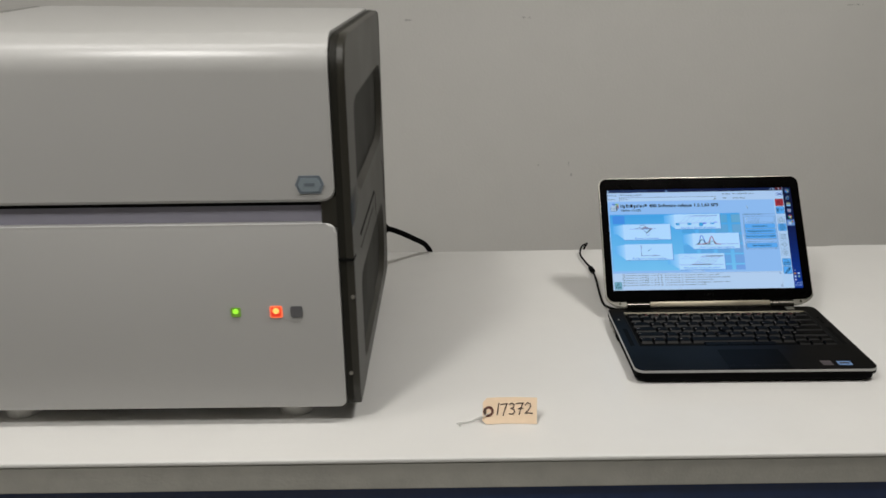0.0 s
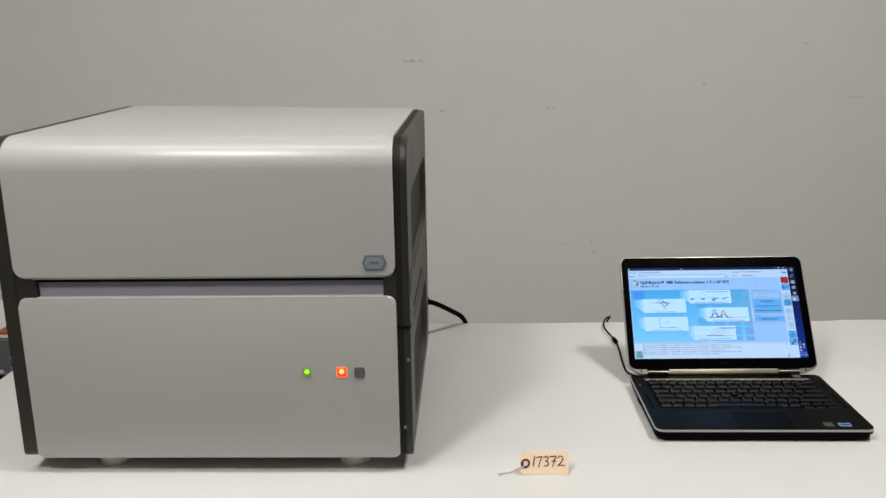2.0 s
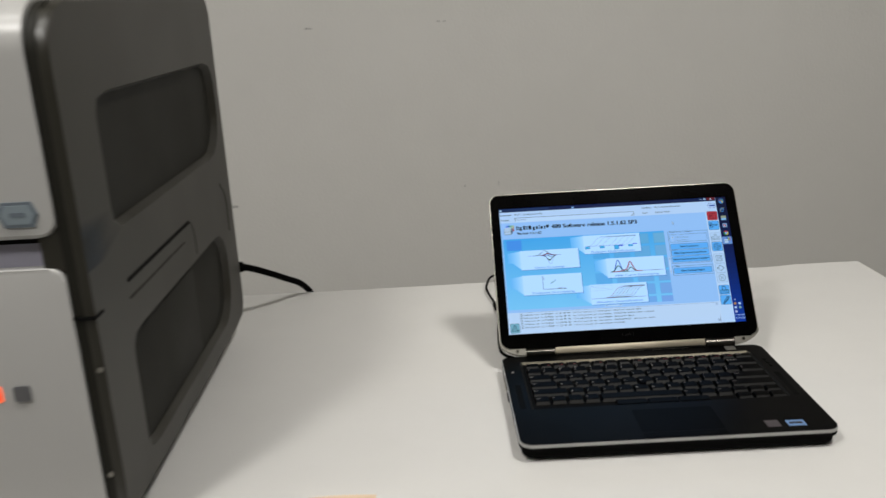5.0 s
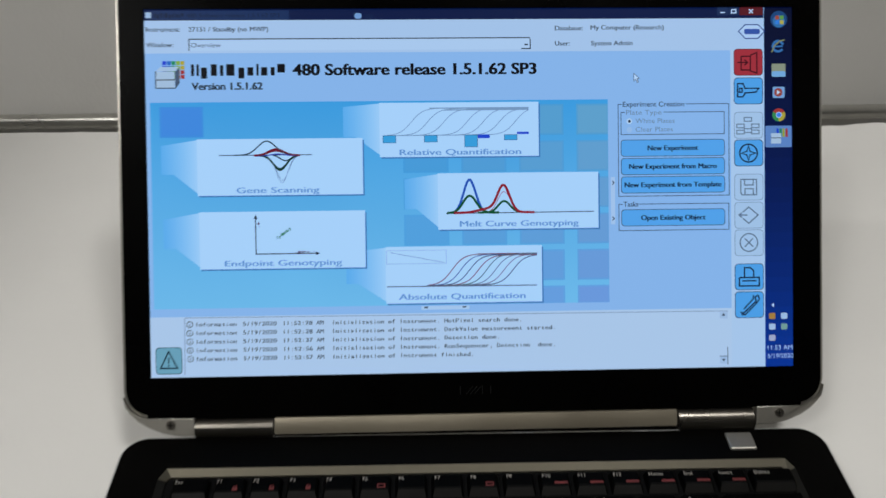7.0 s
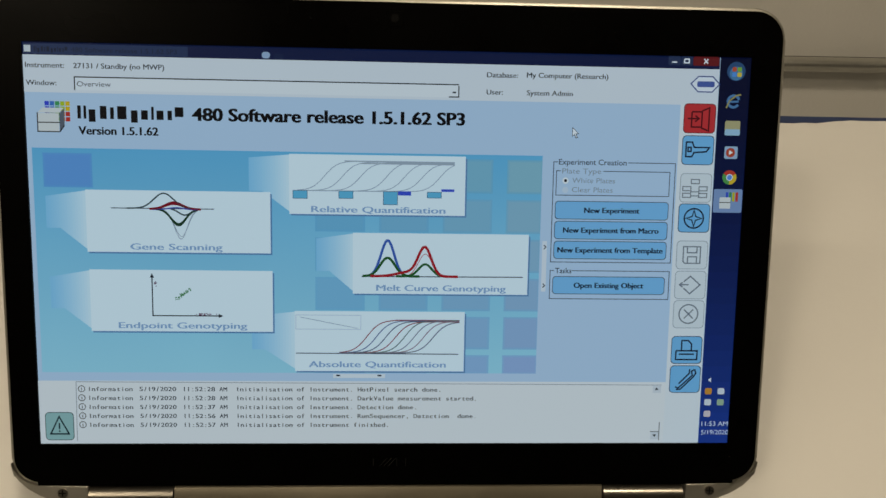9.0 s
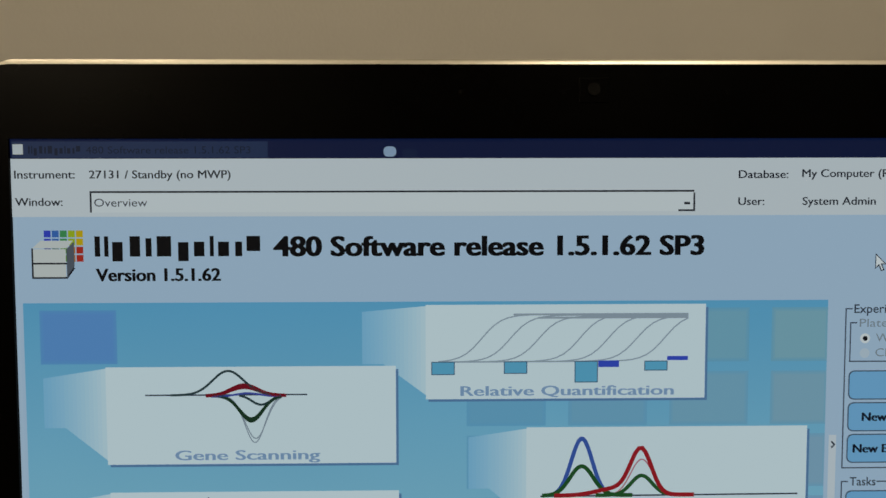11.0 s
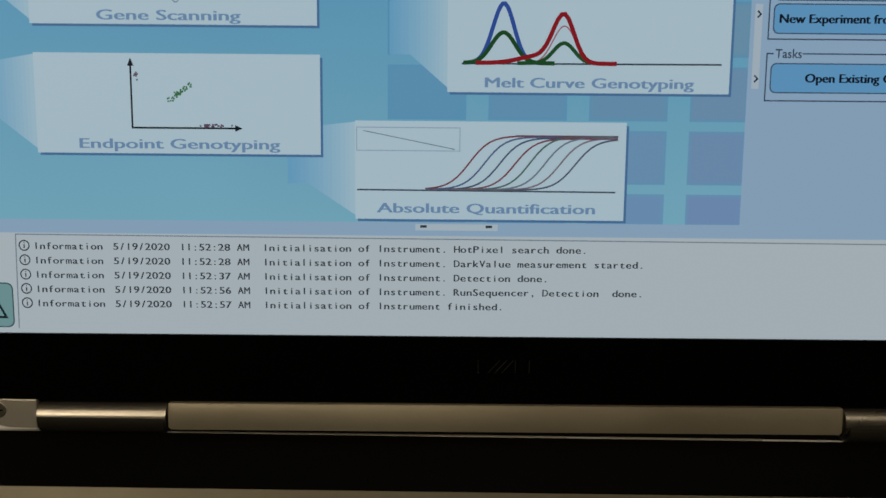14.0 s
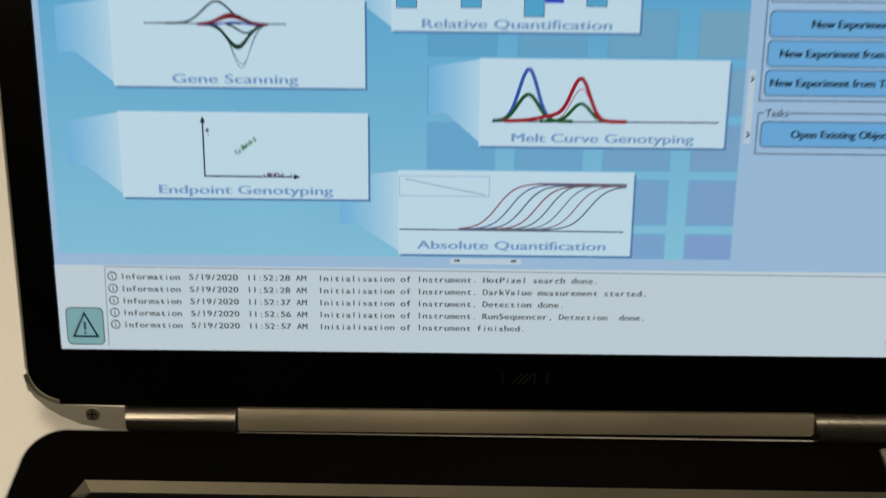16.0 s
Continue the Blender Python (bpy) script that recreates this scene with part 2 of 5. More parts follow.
def add_text(bm, text, x, y, high, wide=None, bold=0.0, put=None, grid=None):
    """Text with its baseline's left end at x, y and capitals of that height, stretched to a width or set on a grid."""
    size = high / 0.70
    if grid:
        for k, ch in enumerate(text):
            if ch == " ":
                continue
            v, f, a, b = glyph_mesh(ch, bold)
            w = min(0.86 * grid, (b - a) * size * 1.25)
            s = w / max(b - a, 0.05) if b - a > 0.2 else size
            x0 = x + (k + 0.5) * grid - s * (a + b) / 2
            vs = [bm.verts.new(put(x0 + p[0] * s, y + p[1] * size)) for p in v]
            for q in f:
                bm.faces.new([vs[i] for i in q])
        return
    v, f, a, b = glyph_mesh(text, bold)
    s = wide / (b - a) if wide else size
    vs = [bm.verts.new(put(x + (p[0] - a) * s, y + p[1] * size)) for p in v]
    for q in f:
        bm.faces.new([vs[i] for i in q])


# ---- the room ----
def structure(name, bm, material, label, category):
    return tagged(part(name, bm, material), label, category, kind="structure")


X0, X1, Y0 = -8.0, 8.0, -11.0
structure("floor", box(X0, X1, Y0, WALL + 0.15, -0.1, 0.0), FLOORP, "grey sealed concrete floor of the room", "floor")
structure("ceiling", box(X0, X1, Y0, WALL + 0.15, CEIL, CEIL + 0.1), CEILP, "plain white painted ceiling", "ceiling")
wall = structure("wall_north", box(X0 - 0.15, X1 + 0.15, WALL, WALL + 0.15, 0, CEIL), WALLP, "plain off-white painted wall with a few scuffs", "wall")
structure("wall_south", box(X0 - 0.15, X1 + 0.15, Y0 - 0.15, Y0, 0, CEIL), WALLP, "plain off-white painted wall", "wall")
structure("wall_west", box(X0 - 0.15, X0, Y0, WALL, 0, CEIL), WALLP, "plain off-white painted wall", "wall")
structure("wall_east", box(X1, X1 + 0.15, Y0, WALL, 0, CEIL), WALLP, "plain off-white painted wall", "wall")


def scuff_material():
    m = mat("scuff", (0.20, 0.18, 0.16), 0.8, scale=300, vary=0.2)
    n, l = m.node_tree.nodes, m.node_tree.links
    co = n.new("ShaderNodeTexCoord")
    tx = n.new("ShaderNodeTexNoise")
    tx.inputs["Scale"].default_value = 140
    tx.inputs["Detail"].default_value = 5
    l.new(co.outputs["Object"], tx.inputs["Vector"])
    mr = n.new("ShaderNodeMapRange")
    mr.inputs["From Min"].default_value, mr.inputs["From Max"].default_value = 0.38, 0.62
    mr.inputs["To Max"].default_value = 0.42
    l.new(tx.outputs["Fac"], mr.inputs["Value"])
    l.new(mr.outputs["Result"], n["Principled BSDF"].inputs["Alpha"])
    return m


SCUFF = scuff_material()
for sx, sz, sw, sh in [(-0.604, -0.035, 0.026, 0.009), (-0.674, -0.034, 0.030, 0.010), (-0.64, -0.035, 0.05, 0.003), (0.892, 0.4375, 0.07, 0.005),
                       (-0.455, 0.565, 0.075, 0.009), (-0.372, 0.413, 0.032, 0.006), (-0.0335, 0.4155, 0.03, 0.006), (0.101, -0.009, 0.007, 0.014),
                       (0.109, -0.041, 0.006, 0.014), (0.01, -0.011, 0.007, 0.009), (0.43, 0.485, 0.009, 0.011), (0.73, 0.60, 0.03, 0.004)]:
    rng = random.Random(int(1000 * sx + 7))
    pts = [(sx + sw * 0.5 * math.cos(a) * rng.uniform(0.6, 1.1), TABLE + sz + sh * 0.5 * math.sin(a) * rng.uniform(0.5, 1.2)) for a in (k * math.pi / 7 for k in range(14))]
    part("scuff_mark", prism(pts, "y", WALL - 0.0006, WALL + 0.0004), SCUFF, wall)

conduit = empty("conduit", pose(0, 0, 0), "galvanised steel conduit pipe clipped along the wall", "pipe")
yc = WALL - 0.035


def conduit_height(x):
    """The pipe climbs a little along the wall."""
    return TABLE - 0.3785 + 0.0055 * (x - 0.2)


part("pipe", cyl((X0, yc, conduit_height(X0)), (X1, yc, conduit_height(X1)), 0.0135, 28), PIPE, conduit, smooth=True)
# added dark strip: fills the gap behind the pipe with painted shade
strip = box(X0, X1, yc + 0.002, WALL, -0.0115, -0.002)
for v in strip.verts:
    v.co.z += conduit_height(v.co.x)
part("pipe_shade_strip", strip, PIPESHADE, conduit, "dark strip added behind the pipe to deepen its shadow")
for cx in (-2.4, -1.05, 1.2, 2.6):
    zc = conduit_height(cx)
    part("clip", box(cx - 0.009, cx + 0.009, yc - 0.018, WALL, zc - 0.018, zc + 0.018, bevel=0.004), PIPE, conduit)

for lx, ly, watts, sx_, sy_ in LAMPS:
    lamp = empty("ceiling_light", pose(lx, ly, CEIL), "white ceiling light fixture with a diffuser, lit", "ceiling light", "ceiling lights")
    hx, hy = sx_ / 2 + 0.02, sy_ / 2 + 0.02
    part("frame", ring(rrect(-hx - 0.03, hx + 0.03, -hy - 0.03, hy + 0.03, 0.01), [(-hx, -hy), (hx, -hy), (hx, hy), (-hx, hy)], "z", -0.07, 0.0), CEILP, lamp)
    part("diffuser", box(-hx, hx, -hy, hy, -0.05, -0.04), mat("diffuser", (0.8, 0.8, 0.8), 0.6, emit=(1, 0.97, 0.92), power=6), lamp)

# ---- the table ----
TX0, TX1, TY0, TY1 = -1.19, 0.645, -0.413, 0.3485


def build_table():
    t = empty("table", pose(0, 0, 0), "long work table with a white top on a blue steel frame", "table")
    # top with a slightly uneven back edge where the white covering was trimmed
    bm = bmesh.new()
    n = 180
    rng = random.Random(4)
    back = []
    for k in range(n + 1):
        x = TX0 + (TX1 - TX0) * k / n
        step = min(1, max(0, (x - 0.497) / 0.028))
        back.append((x, TY1 - 0.0042 + 0.0064 * step * step * (3 - 2 * step) + 0.0010 * math.sin(9 * x) + rng.uniform(-0.0005, 0.0005)))
    pts = [(TX0, TY0), (TX1, TY0)] + back[::-1]
    add_prism(bm, pts, "z", TABLE - 0.006, TABLE, bevel=0.002)
    part("tabletop", bm, TOPM, t, "white laminate covering with a rounded edge")
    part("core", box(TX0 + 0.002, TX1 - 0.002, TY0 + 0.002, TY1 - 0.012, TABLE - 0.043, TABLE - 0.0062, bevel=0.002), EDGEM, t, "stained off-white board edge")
    z1 = TABLE - 0.0435
    part("front_beam", box(TX0 + 0.03, TX1 - 0.03, TY0 + 0.012, TY0 + 0.05, z1 - 0.06, z1, bevel=0.003), BLUE, t)
    part("back_beam", box(TX0 + 0.01, TX1 - 0.01, TY1 + 0.0515, TY1 + 0.0885, TABLE - 0.10, TABLE - 0.05, bevel=0.003), BLUE, t)
    for x in (TX0 + 0.06, TX1 - 0.06):
        for y, top in ((TY0 + 0.04, z1 - 0.001), (TY1 + 0.07, TABLE - 0.101)):
            part("leg", box(x - 0.025, x + 0.025, y - 0.025, y + 0.025, 0, top, bevel=0.003), BLUE, t)
        part("side_beam", box(x - 0.02, x + 0.02, TY0 + 0.066, TY1 + 0.051, z1 - 0.05, z1 - 0.007, bevel=0.003), BLUE, t)
        part("side_rail", box(x - 0.015, x + 0.015, TY0 + 0.066, TY1 - 0.02, z1 - 0.0065, z1 - 0.0005, bevel=0.001), BLUE, t)
    return t


build_table()


# ---- the instrument ----
def build_instrument():
    """Local frame: x runs from the left (-W) to the right side (0), y from the front (0) to the back, z from the worktop."""
    W, D, H = 0.5675, 0.525, 0.484
    base = pose(-0.384, -0.332, TABLE, 0, 0, -0.25)
    t = empty("laboratory_instrument", base, "white bench-top laboratory instrument with dark grey side panels", "instrument")
    SL, SR = 0.0205, 0.0175            # widths of the dark side panels seen from the front
    xl, xr = -W + SL, -SR
    Z0, ZS, ZT, ZU = 0.026, 0.2675, 0.2935, H
    R = 0.042
    def rise(bm):
        """The top climbs a little towards the back and the left."""
        for v in bm.verts:
            k = min(1, max(0, (v.co.z - H + 0.06) / 0.05))
            left, back = -v.co.x / W, max(0, (v.co.y - R) / (D - R))
            v.co.z += k * (0.005 * left + (0.005 + 0.008 * left) * back)
        return bm
    # inner body, hidden behind the shells
    part("chassis", box(xl + 0.001, xr - 0.001, 0.03, D - 0.012, Z0 + 0.004, H - 0.02), DARKER, t)
    # lower front panel
    lower = prism(rrect(xl + 0.001, xr - 0.001, Z0, ZS, (0.006, 0.006, 0.012, 0.012)), "y", 0.0, 0.03, bevel=0.0035, seg=3)
    part("lower_front_panel", lower, SHELL, t, "matte white lower front panel", smooth=True)
    # hood: profile with a rounded front top edge, run across the width, corners rounded
    prof = [(0.030, ZT), (0.004, ZT), (0.0, ZT + 0.004)]
    for k in range(13):
        a = radians(180 - 90 * k / 12)
        prof.append((R + R * math.cos(a), H - R + R * math.sin(a)))
    for k in range(9):
        a = radians(90 - 90 * k / 8)
        prof.append((D - 0.03 + 0.022 * math.cos(a), H - 0.022 + 0.022 * math.sin(a)))
    prof += [(D - 0.008, H - 0.06), (0.030, H - 0.06)]
    bm = bmesh.new()
    cr, n = 0.014, 6
    # columns along x: rounded lower corners are made by lifting the lower front edge near both ends
    cols = [xl + 0.001 + cr * (1 - math.cos(radians(90 * k / n))) for k in range(n + 1)]
    cols += [xr - 0.001 - cr * (1 - math.cos(radians(90 * (n - k) / n))) for k in range(n + 1)]
    rows = []
    for x in cols:
        d = min(x - cols[0], cols[-1] - x)
        lift = cr - math.sqrt(max(cr * cr - max(cr - d, 0) ** 2, 0))
        rows.append([bm.verts.new((x, y, z + (lift if k < 3 else 0))) for k, (y, z) in enumerate(prof)])
    for a, b in zip(rows, rows[1:]):
        for k in range(len(prof)):
            j = (k + 1) % len(prof)
            bm.faces.new((a[k], a[j], b[j], b[k]))
    bm.faces.new(rows[0])
    bm.faces.new(rows[-1][::-1])
    hood = part("hood", rise(bm), SHELL, t, "glossy white hood with a rounded front edge", smooth=True)
    # badge on the hood: plain hexagon shapes
    bx, bz, bw, bh = -0.0466, 0.3152, 0.0168, 0.0106

    def hexa(s):
        return [(bx - bw * s, bz), (bx - bw * s * 0.72, bz - bh * s), (bx + bw * s * 0.72, bz - bh * s),
                (bx + bw * s, bz), (bx + bw * s * 0.72, bz + bh * s), (bx - bw * s * 0.72, bz + bh * s)]
    badge = part("badge", prism(hexa(1.0), "y", -0.0012, 0.0005), BADGE, hood, "grey hexagonal maker's badge")
    bm = prism([(bx + (x - bx) * 0.8, bz + (z - bz) * 0.74) for x, z in hexa(1.0)], "y", -0.0016, 0.0)
    part("badge_field", bm, BADGE2, t)
    part("badge_bar", box(bx - 0.0062, bx + 0.0062, -0.0020, 0.0, bz - 0.0016, bz + 0.0022), BADGE, t)
    # slot between hood and lower panel
    part("slot_panel", box(xl + 0.028, xr - 0.019, 0.012, 0.03, ZS - 0.004, ZT + 0.004), LILAC, t, "pale lilac strip set back in the handle slot")
    # black strip stands for the shade under the hood's lower edge
    part("painted_slot_shade", box(xl + 0.028, xr - 0.019, 0.006, 0.0115, ZT - 0.0045, ZT + 0.003), GAPM, t)
    for a, b in ((xl - 0.002, xl + 0.0275), (xr - 0.0185, xr + 0.002)):
        part("slot_end", box(a, b, 0.003, 0.03, ZS - 0.006, ZT + 0.008, bevel=0.002), DARKP, t)

    # side panels with rounded outline
    def side(x0, x1, up=0.0):
        return rise(prism(rrect(0.002, D, Z0, H - 0.003 + up, (0.010, 0.03, 0.022, R), seg=10), "x", x0, x1, bevel=0.003, seg=3))
    part("side_panel", side(-W, xl, 0.001), DARKP, t, "dark grey plastic side panel", smooth=True)
    # the right panel is a frame of bars round two recesses
    xi = -0.009
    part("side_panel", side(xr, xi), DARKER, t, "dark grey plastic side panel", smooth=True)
    y0, y1, z0, z1 = 0.002, D, Z0, H - 0.003
    up_ = rrect(0.075, 0.503, 0.278, 0.402, (0.02, 0.060, 0.036, 0.02), seg=8)
    lo_ = rrect(0.075, 0.462, 0.050, 0.176, (0.02, 0.055, 0.045, 0.02), seg=8)
    zm = 0.2615

    def cover(outer, inner, d0, d1, dip):
        """A plate with one opening whose rim slopes inwards."""
        bm = bmesh.new()
        n = 96

        def resample(pts):
            # points by direction from the opening's middle
            cx = sum(p[0] for p in inner) / len(inner)
            cz = sum(p[1] for p in inner) / len(inner)
            res = []
            for k in range(n):
                a = 2 * math.pi * k / n
                dx, dz = math.cos(a), math.sin(a)
                best = None
                for p, q in zip(pts, pts[1:] + pts[:1]):
                    ex, ez = q[0] - p[0], q[1] - p[1]
                    den = dx * ez - dz * ex
                    if abs(den) < 1e-12:
                        continue
                    s = ((p[0] - cx) * ez - (p[1] - cz) * ex) / den
                    u = ((p[0] - cx) * dz - (p[1] - cz) * dx) / den
                    if s > 0 and -1e-6 <= u <= 1 + 1e-6 and (best is None or s < best):
                        best = s
                res.append((cx + dx * best, cz + dz * best))
            return res
        O, I = resample(outer), resample(inner)
        for c in ((y0, zm), (y1, zm)):
            k = min(range(n), key=lambda i: (O[i][0] - c[0]) ** 2 + (O[i][1] - c[1]) ** 2)
            O[k] = c
        cx = sum(p[0] for p in inner) / len(inner)
        cz = sum(p[1] for p in inner) / len(inner)
        I2 = [(cx + (p[0] - cx) * 0.965, cz + (p[1] - cz) * 0.93) for p in I]
        rings = [[bm.verts.new((d0, *p)) for p in O], [bm.verts.new((d1 - 0.002 if abs(p[1] - zm) > 1e-4 else d1, *p)) for p in O],
                 [bm.verts.new((d1, cx + (p[0] - cx) * 0.995, cz + (p[1] - cz) * (0.99 if abs(p[1] - zm) > 1e-4 else 1))) for p in O],
                 [bm.verts.new((d1, *p)) for p in I], [bm.verts.new((dip, *p)) for p in I2]]
        for a, b in zip(rings, rings[1:]):
            for k in range(n):
                bm.faces.new((a[k], a[(k + 1) % n], b[(k + 1) % n], b[k]))
        return bm
    up_out = rrect(y0, y1, zm, z1, (0.0, 0.0, 0.022, R), seg=8)
    lo_out = rrect(y0, y1, z0, zm, (0.010, 0.03, 0.0, 0.0), seg=8)
    part("side_cover", rise(cover(up_out, up_, xi, 0.0, xi + 0.0005)), DARKP, t, "dark grey upper side cover with a recess", smooth=True)
    part("side_cover", cover(lo_out, lo_, xi, 0.0, xi + 0.0005), DARKP, t, "dark grey lower side cover with a recess", smooth=True)
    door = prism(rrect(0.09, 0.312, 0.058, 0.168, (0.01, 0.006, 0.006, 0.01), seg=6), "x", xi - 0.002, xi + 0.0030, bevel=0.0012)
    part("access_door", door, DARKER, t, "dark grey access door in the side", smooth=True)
    part("door_gap", prism(rrect(0.085, 0.303, 0.2250, 0.2290, 0.0015, seg=3), "x", -0.002, 0.0006), GAPM, t, "black gap along the access door's top")
    part("door_gap", tube([(-0.0004, 0.301, 0.2270), (-0.0004, 0.310, 0.2235), (-0.0004, 0.317, 0.2130), (-0.0004, 0.3195, 0.1980), (-0.0004, 0.3195, 0.1820)], 0.0010, 6), DARKER, t, smooth=True)
    part("door_grip", prism(rrect(0.085, 0.275, 0.2085, 0.2105, 0.0008, seg=3), "x", -0.002, 0.0005), DARKER, t)
    part("cover_ridge", tube([(-0.0022, 0.470, 0.236), (-0.0020, 0.488, 0.222), (-0.0020, 0.494, 0.200), (-0.0022, 0.492, 0.165)], 0.0034, 8), DARKP, t, smooth=True)
    # seam and screws in the right front edge
    part("seam", box(xr - 0.0005, 0.0006, 0.0004, 0.02, 0.2205, 0.2235), GAPM, t)
    for sx, sz in ((-0.0035, 0.1745), (-0.0105, 0.0724)):
        bm = cyl((sx, -0.0008, sz), (sx, 0.006, sz), 0.0022, 14)
        part("screw", bm, SILVER, t, smooth=True)
    part("notch", box(xr + 0.002, -0.003, 0.0215, 0.026, 0.458, 0.4605), GAPM, t)
    # back panel and feet
    part("back_panel", box(xl, xr, D - 0.012, D - 0.004, Z0 + 0.01, H - 0.03, bevel=0.002), DARKP, t)
    part("power_inlet", box(-0.036, -0.012, D - 0.004, D + 0.014, 0.095, 0.115, bevel=0.002), GAPM, t)
    for fx in (-0.453, -0.090):
        for fy in (0.046, D - 0.06):
            bm = cyl((fx, fy, 0.0), (fx, fy, Z0 + 0.005), 0.0225, 28)
            part("foot", bm, FOOTM, t, "round pale plastic foot", smooth=True)
    # lamps and button
    def knob(name, x, s, mt, y, label=""):
        return part(name, prism(rrect(x - s, x + s, 0.1568 - s, 0.1568 + s, s * 0.35), "y", y, 0.004), mt, t, label)
    knob("green_lamp", -0.1467, 0.0060, GREENR, -0.0010, "lit green indicator lamp")
    part("lamp_core", cyl((-0.1467, -0.0022, 0.1582), (-0.1467, 0.0, 0.1582), 0.0032, 20), GREENL, t)
    knob("red_lamp", -0.0976, 0.0060, REDR, -0.0014, "lit red indicator lamp")
    knob("lamp_rim", -0.0976, 0.0076, REDRIM, -0.0010)
    part("lamp_core", cyl((-0.0976, -0.0022, 0.1585), (-0.0976, 0.0, 0.1585), 0.0038, 20), REDL, t)
    knob("button", -0.0728, 0.0072, GREYB, -0.0016, "small grey square push button")
    return t


build_instrument()

cable = part("power_cable", tube([(-0.402, 0.205, TABLE + 0.0935), (-0.385, 0.214, TABLE + 0.0920), (-0.365, 0.235, TABLE + 0.0795), (-0.335, 0.285, TABLE + 0.048),
                                  (-0.312, 0.335, TABLE + 0.016), (-0.302, 0.372, TABLE - 0.03), (-0.298, 0.385, TABLE - 0.15), (-0.29, 0.39, 0.1), (-0.25, 0.45, 0.0075)], 0.0052, 14), RUBBER, smooth=True)
tagged(cable, "thick black power cable arching off the table's back edge", "cable")
part("strain_relief", cyl((-0.402, 0.205, TABLE + 0.0935), (-0.382, 0.216, TABLE + 0.0915), 0.0080, 16), RUBBER, cable, smooth=True)


# ---- the paper tag ----
def build_tag():
    t = empty("paper_tag", pose(-0.1965, -0.3375, TABLE + 0.0006, 0, 0, -0.5), "manila paper tag with a handwritten number, propped on the table", "tag")
    w, h, lean = 0.0345, 0.0335, 0.62

    def put(x, z, off=0.0):
        # a sheet that leans back and bows a little
        y = z * lean * 0.95 + 0.0025 * math.cos(x / w * 1.4) - off
        return (x + z * 0.05, y - 0.0016, z * 0.80)
    outline = [(-w, 0.006), (-w + 0.005, 0.0), (w, 0.0), (w, h), (-w + 0.005, h), (-w, h - 0.006)]
    bm = bmesh.new()
    nx, nz = 14, 8
    for side, off in ((0, 0.0), (1, -0.0004)):
        g = {}
        for i in range(nx + 1):
            for k in range(nz + 1):
                x, z = -w + 2 * w * i / nx, h * k / nz
                cut = 0.005 - (x + w)
                if cut > 0:
                    z = min(max(z, cut), h - cut)
                g[i, k] = bm.verts.new(put(x, z, off))
        for i in range(nx):
            for k in range(nz):
                bm.faces.new((g[i, k], g[i + 1, k], g[i + 1, k + 1], g[i, k + 1]))
    part("paper", bm, MANILA, t, smooth=True)
    bm = bmesh.new()
    # pen strokes of the digits 1 7 3 7 2
    one = [(0.0, 0.0), (0.3, 0.5), (0.5, 1.0)]
    seven = [(0.0, 0.92), (0.35, 0.97), (0.95, 1.0), (0.62, 0.5), (0.42, -0.04)]
    bar = [(0.25, 0.47), (0.62, 0.52), (0.92, 0.5)]
    three = [(0.1, 0.9), (0.45, 1.0), (0.8, 0.86), (0.66, 0.62), (0.35, 0.52), (0.74, 0.42), (0.86, 0.2), (0.55, 0.0), (0.1, 0.04)]
    two = [(0.08, 0.8), (0.35, 1.0), (0.72, 0.92), (0.78, 0.68), (0.5, 0.34), (0.08, 0.04), (0.45, 0.08), (1.0, 0.06)]
    for x, wide, lift, lines in ((-0.0160, 0.0035, 0.0, (one,)), (-0.0117, 0.0086, -0.0006, (seven,)), (-0.0012, 0.0086, 0.0, (three,)), (0.0084, 0.0088, 0.0004, (seven, bar)), (0.0188, 0.0096, 0.0008, (two,))):
        for line in lines:
            pts = [(x + wide * a, 0.0122 + lift + 0.0140 * b) for a, b in line]
            for (xa, za), (xb, zb) in zip(pts, pts[1:]):
                d = math.hypot(xb - xa, zb - za)
                ex, ez = (xb - xa) / d * 0.00075, (zb - za) / d * 0.00075
                bm.faces.new([bm.verts.new(put(*p, 0.0007)) for p in ((xa - ex + ez, za - ez - ex), (xb + ex + ez, zb + ez - ex), (xb + ex - ez, zb + ez + ex), (xa - ex - ez, za - ez + ex))])
    part("handwriting", bm, INK, t)
    bm = bmesh.new()
    rings = []
    for r in (0.0036, 0.0069):
        rings.append([bm.verts.new(put(-0.0272 + r * math.cos(a), 0.0165 + r * math.sin(a), 0.0006)) for a in (2 * math.pi * k / 24 for k in range(24))])
    for k in range(24):
        bm.faces.new((rings[0][k], rings[0][(k + 1) % 24], rings[1][(k + 1) % 24], rings[1][k]))
    part("eyelet", bm, EYELET, t, "dark brown ring round the hole")
    bm = bmesh.new()
    bm.faces.new([bm.verts.new(put(-0.0318 + x, 0.0168 + z, 0.0009)) for x, z in ((-0.0016, -0.0040), (0.0016, -0.0034), (0.0020, 0.0030), (-0.0014, 0.0044))])
    part("knot", bm, INK, t)
    bm = tube([(-0.0245, 0.006, 0.0135), (-0.033, 0.003, 0.0095), (-0.045, 0.004, 0.0035), (-0.056, 0.002, 0.0012), (-0.064, -0.002, 0.0012), (-0.062, -0.006, 0.0010)], 0.0006, 6)
    part("wire", bm, WIRE, t, smooth=True)
    bm = tube([(-0.0245, 0.010, 0.0135), (-0.036, 0.010, 0.0070), (-0.049, 0.006, 0.0020), (-0.060, 0.006, 0.0010), (-0.067, 0.0, 0.0010)], 0.0006, 6)
    part("wire", bm, WIRE, t, smooth=True)


build_tag()


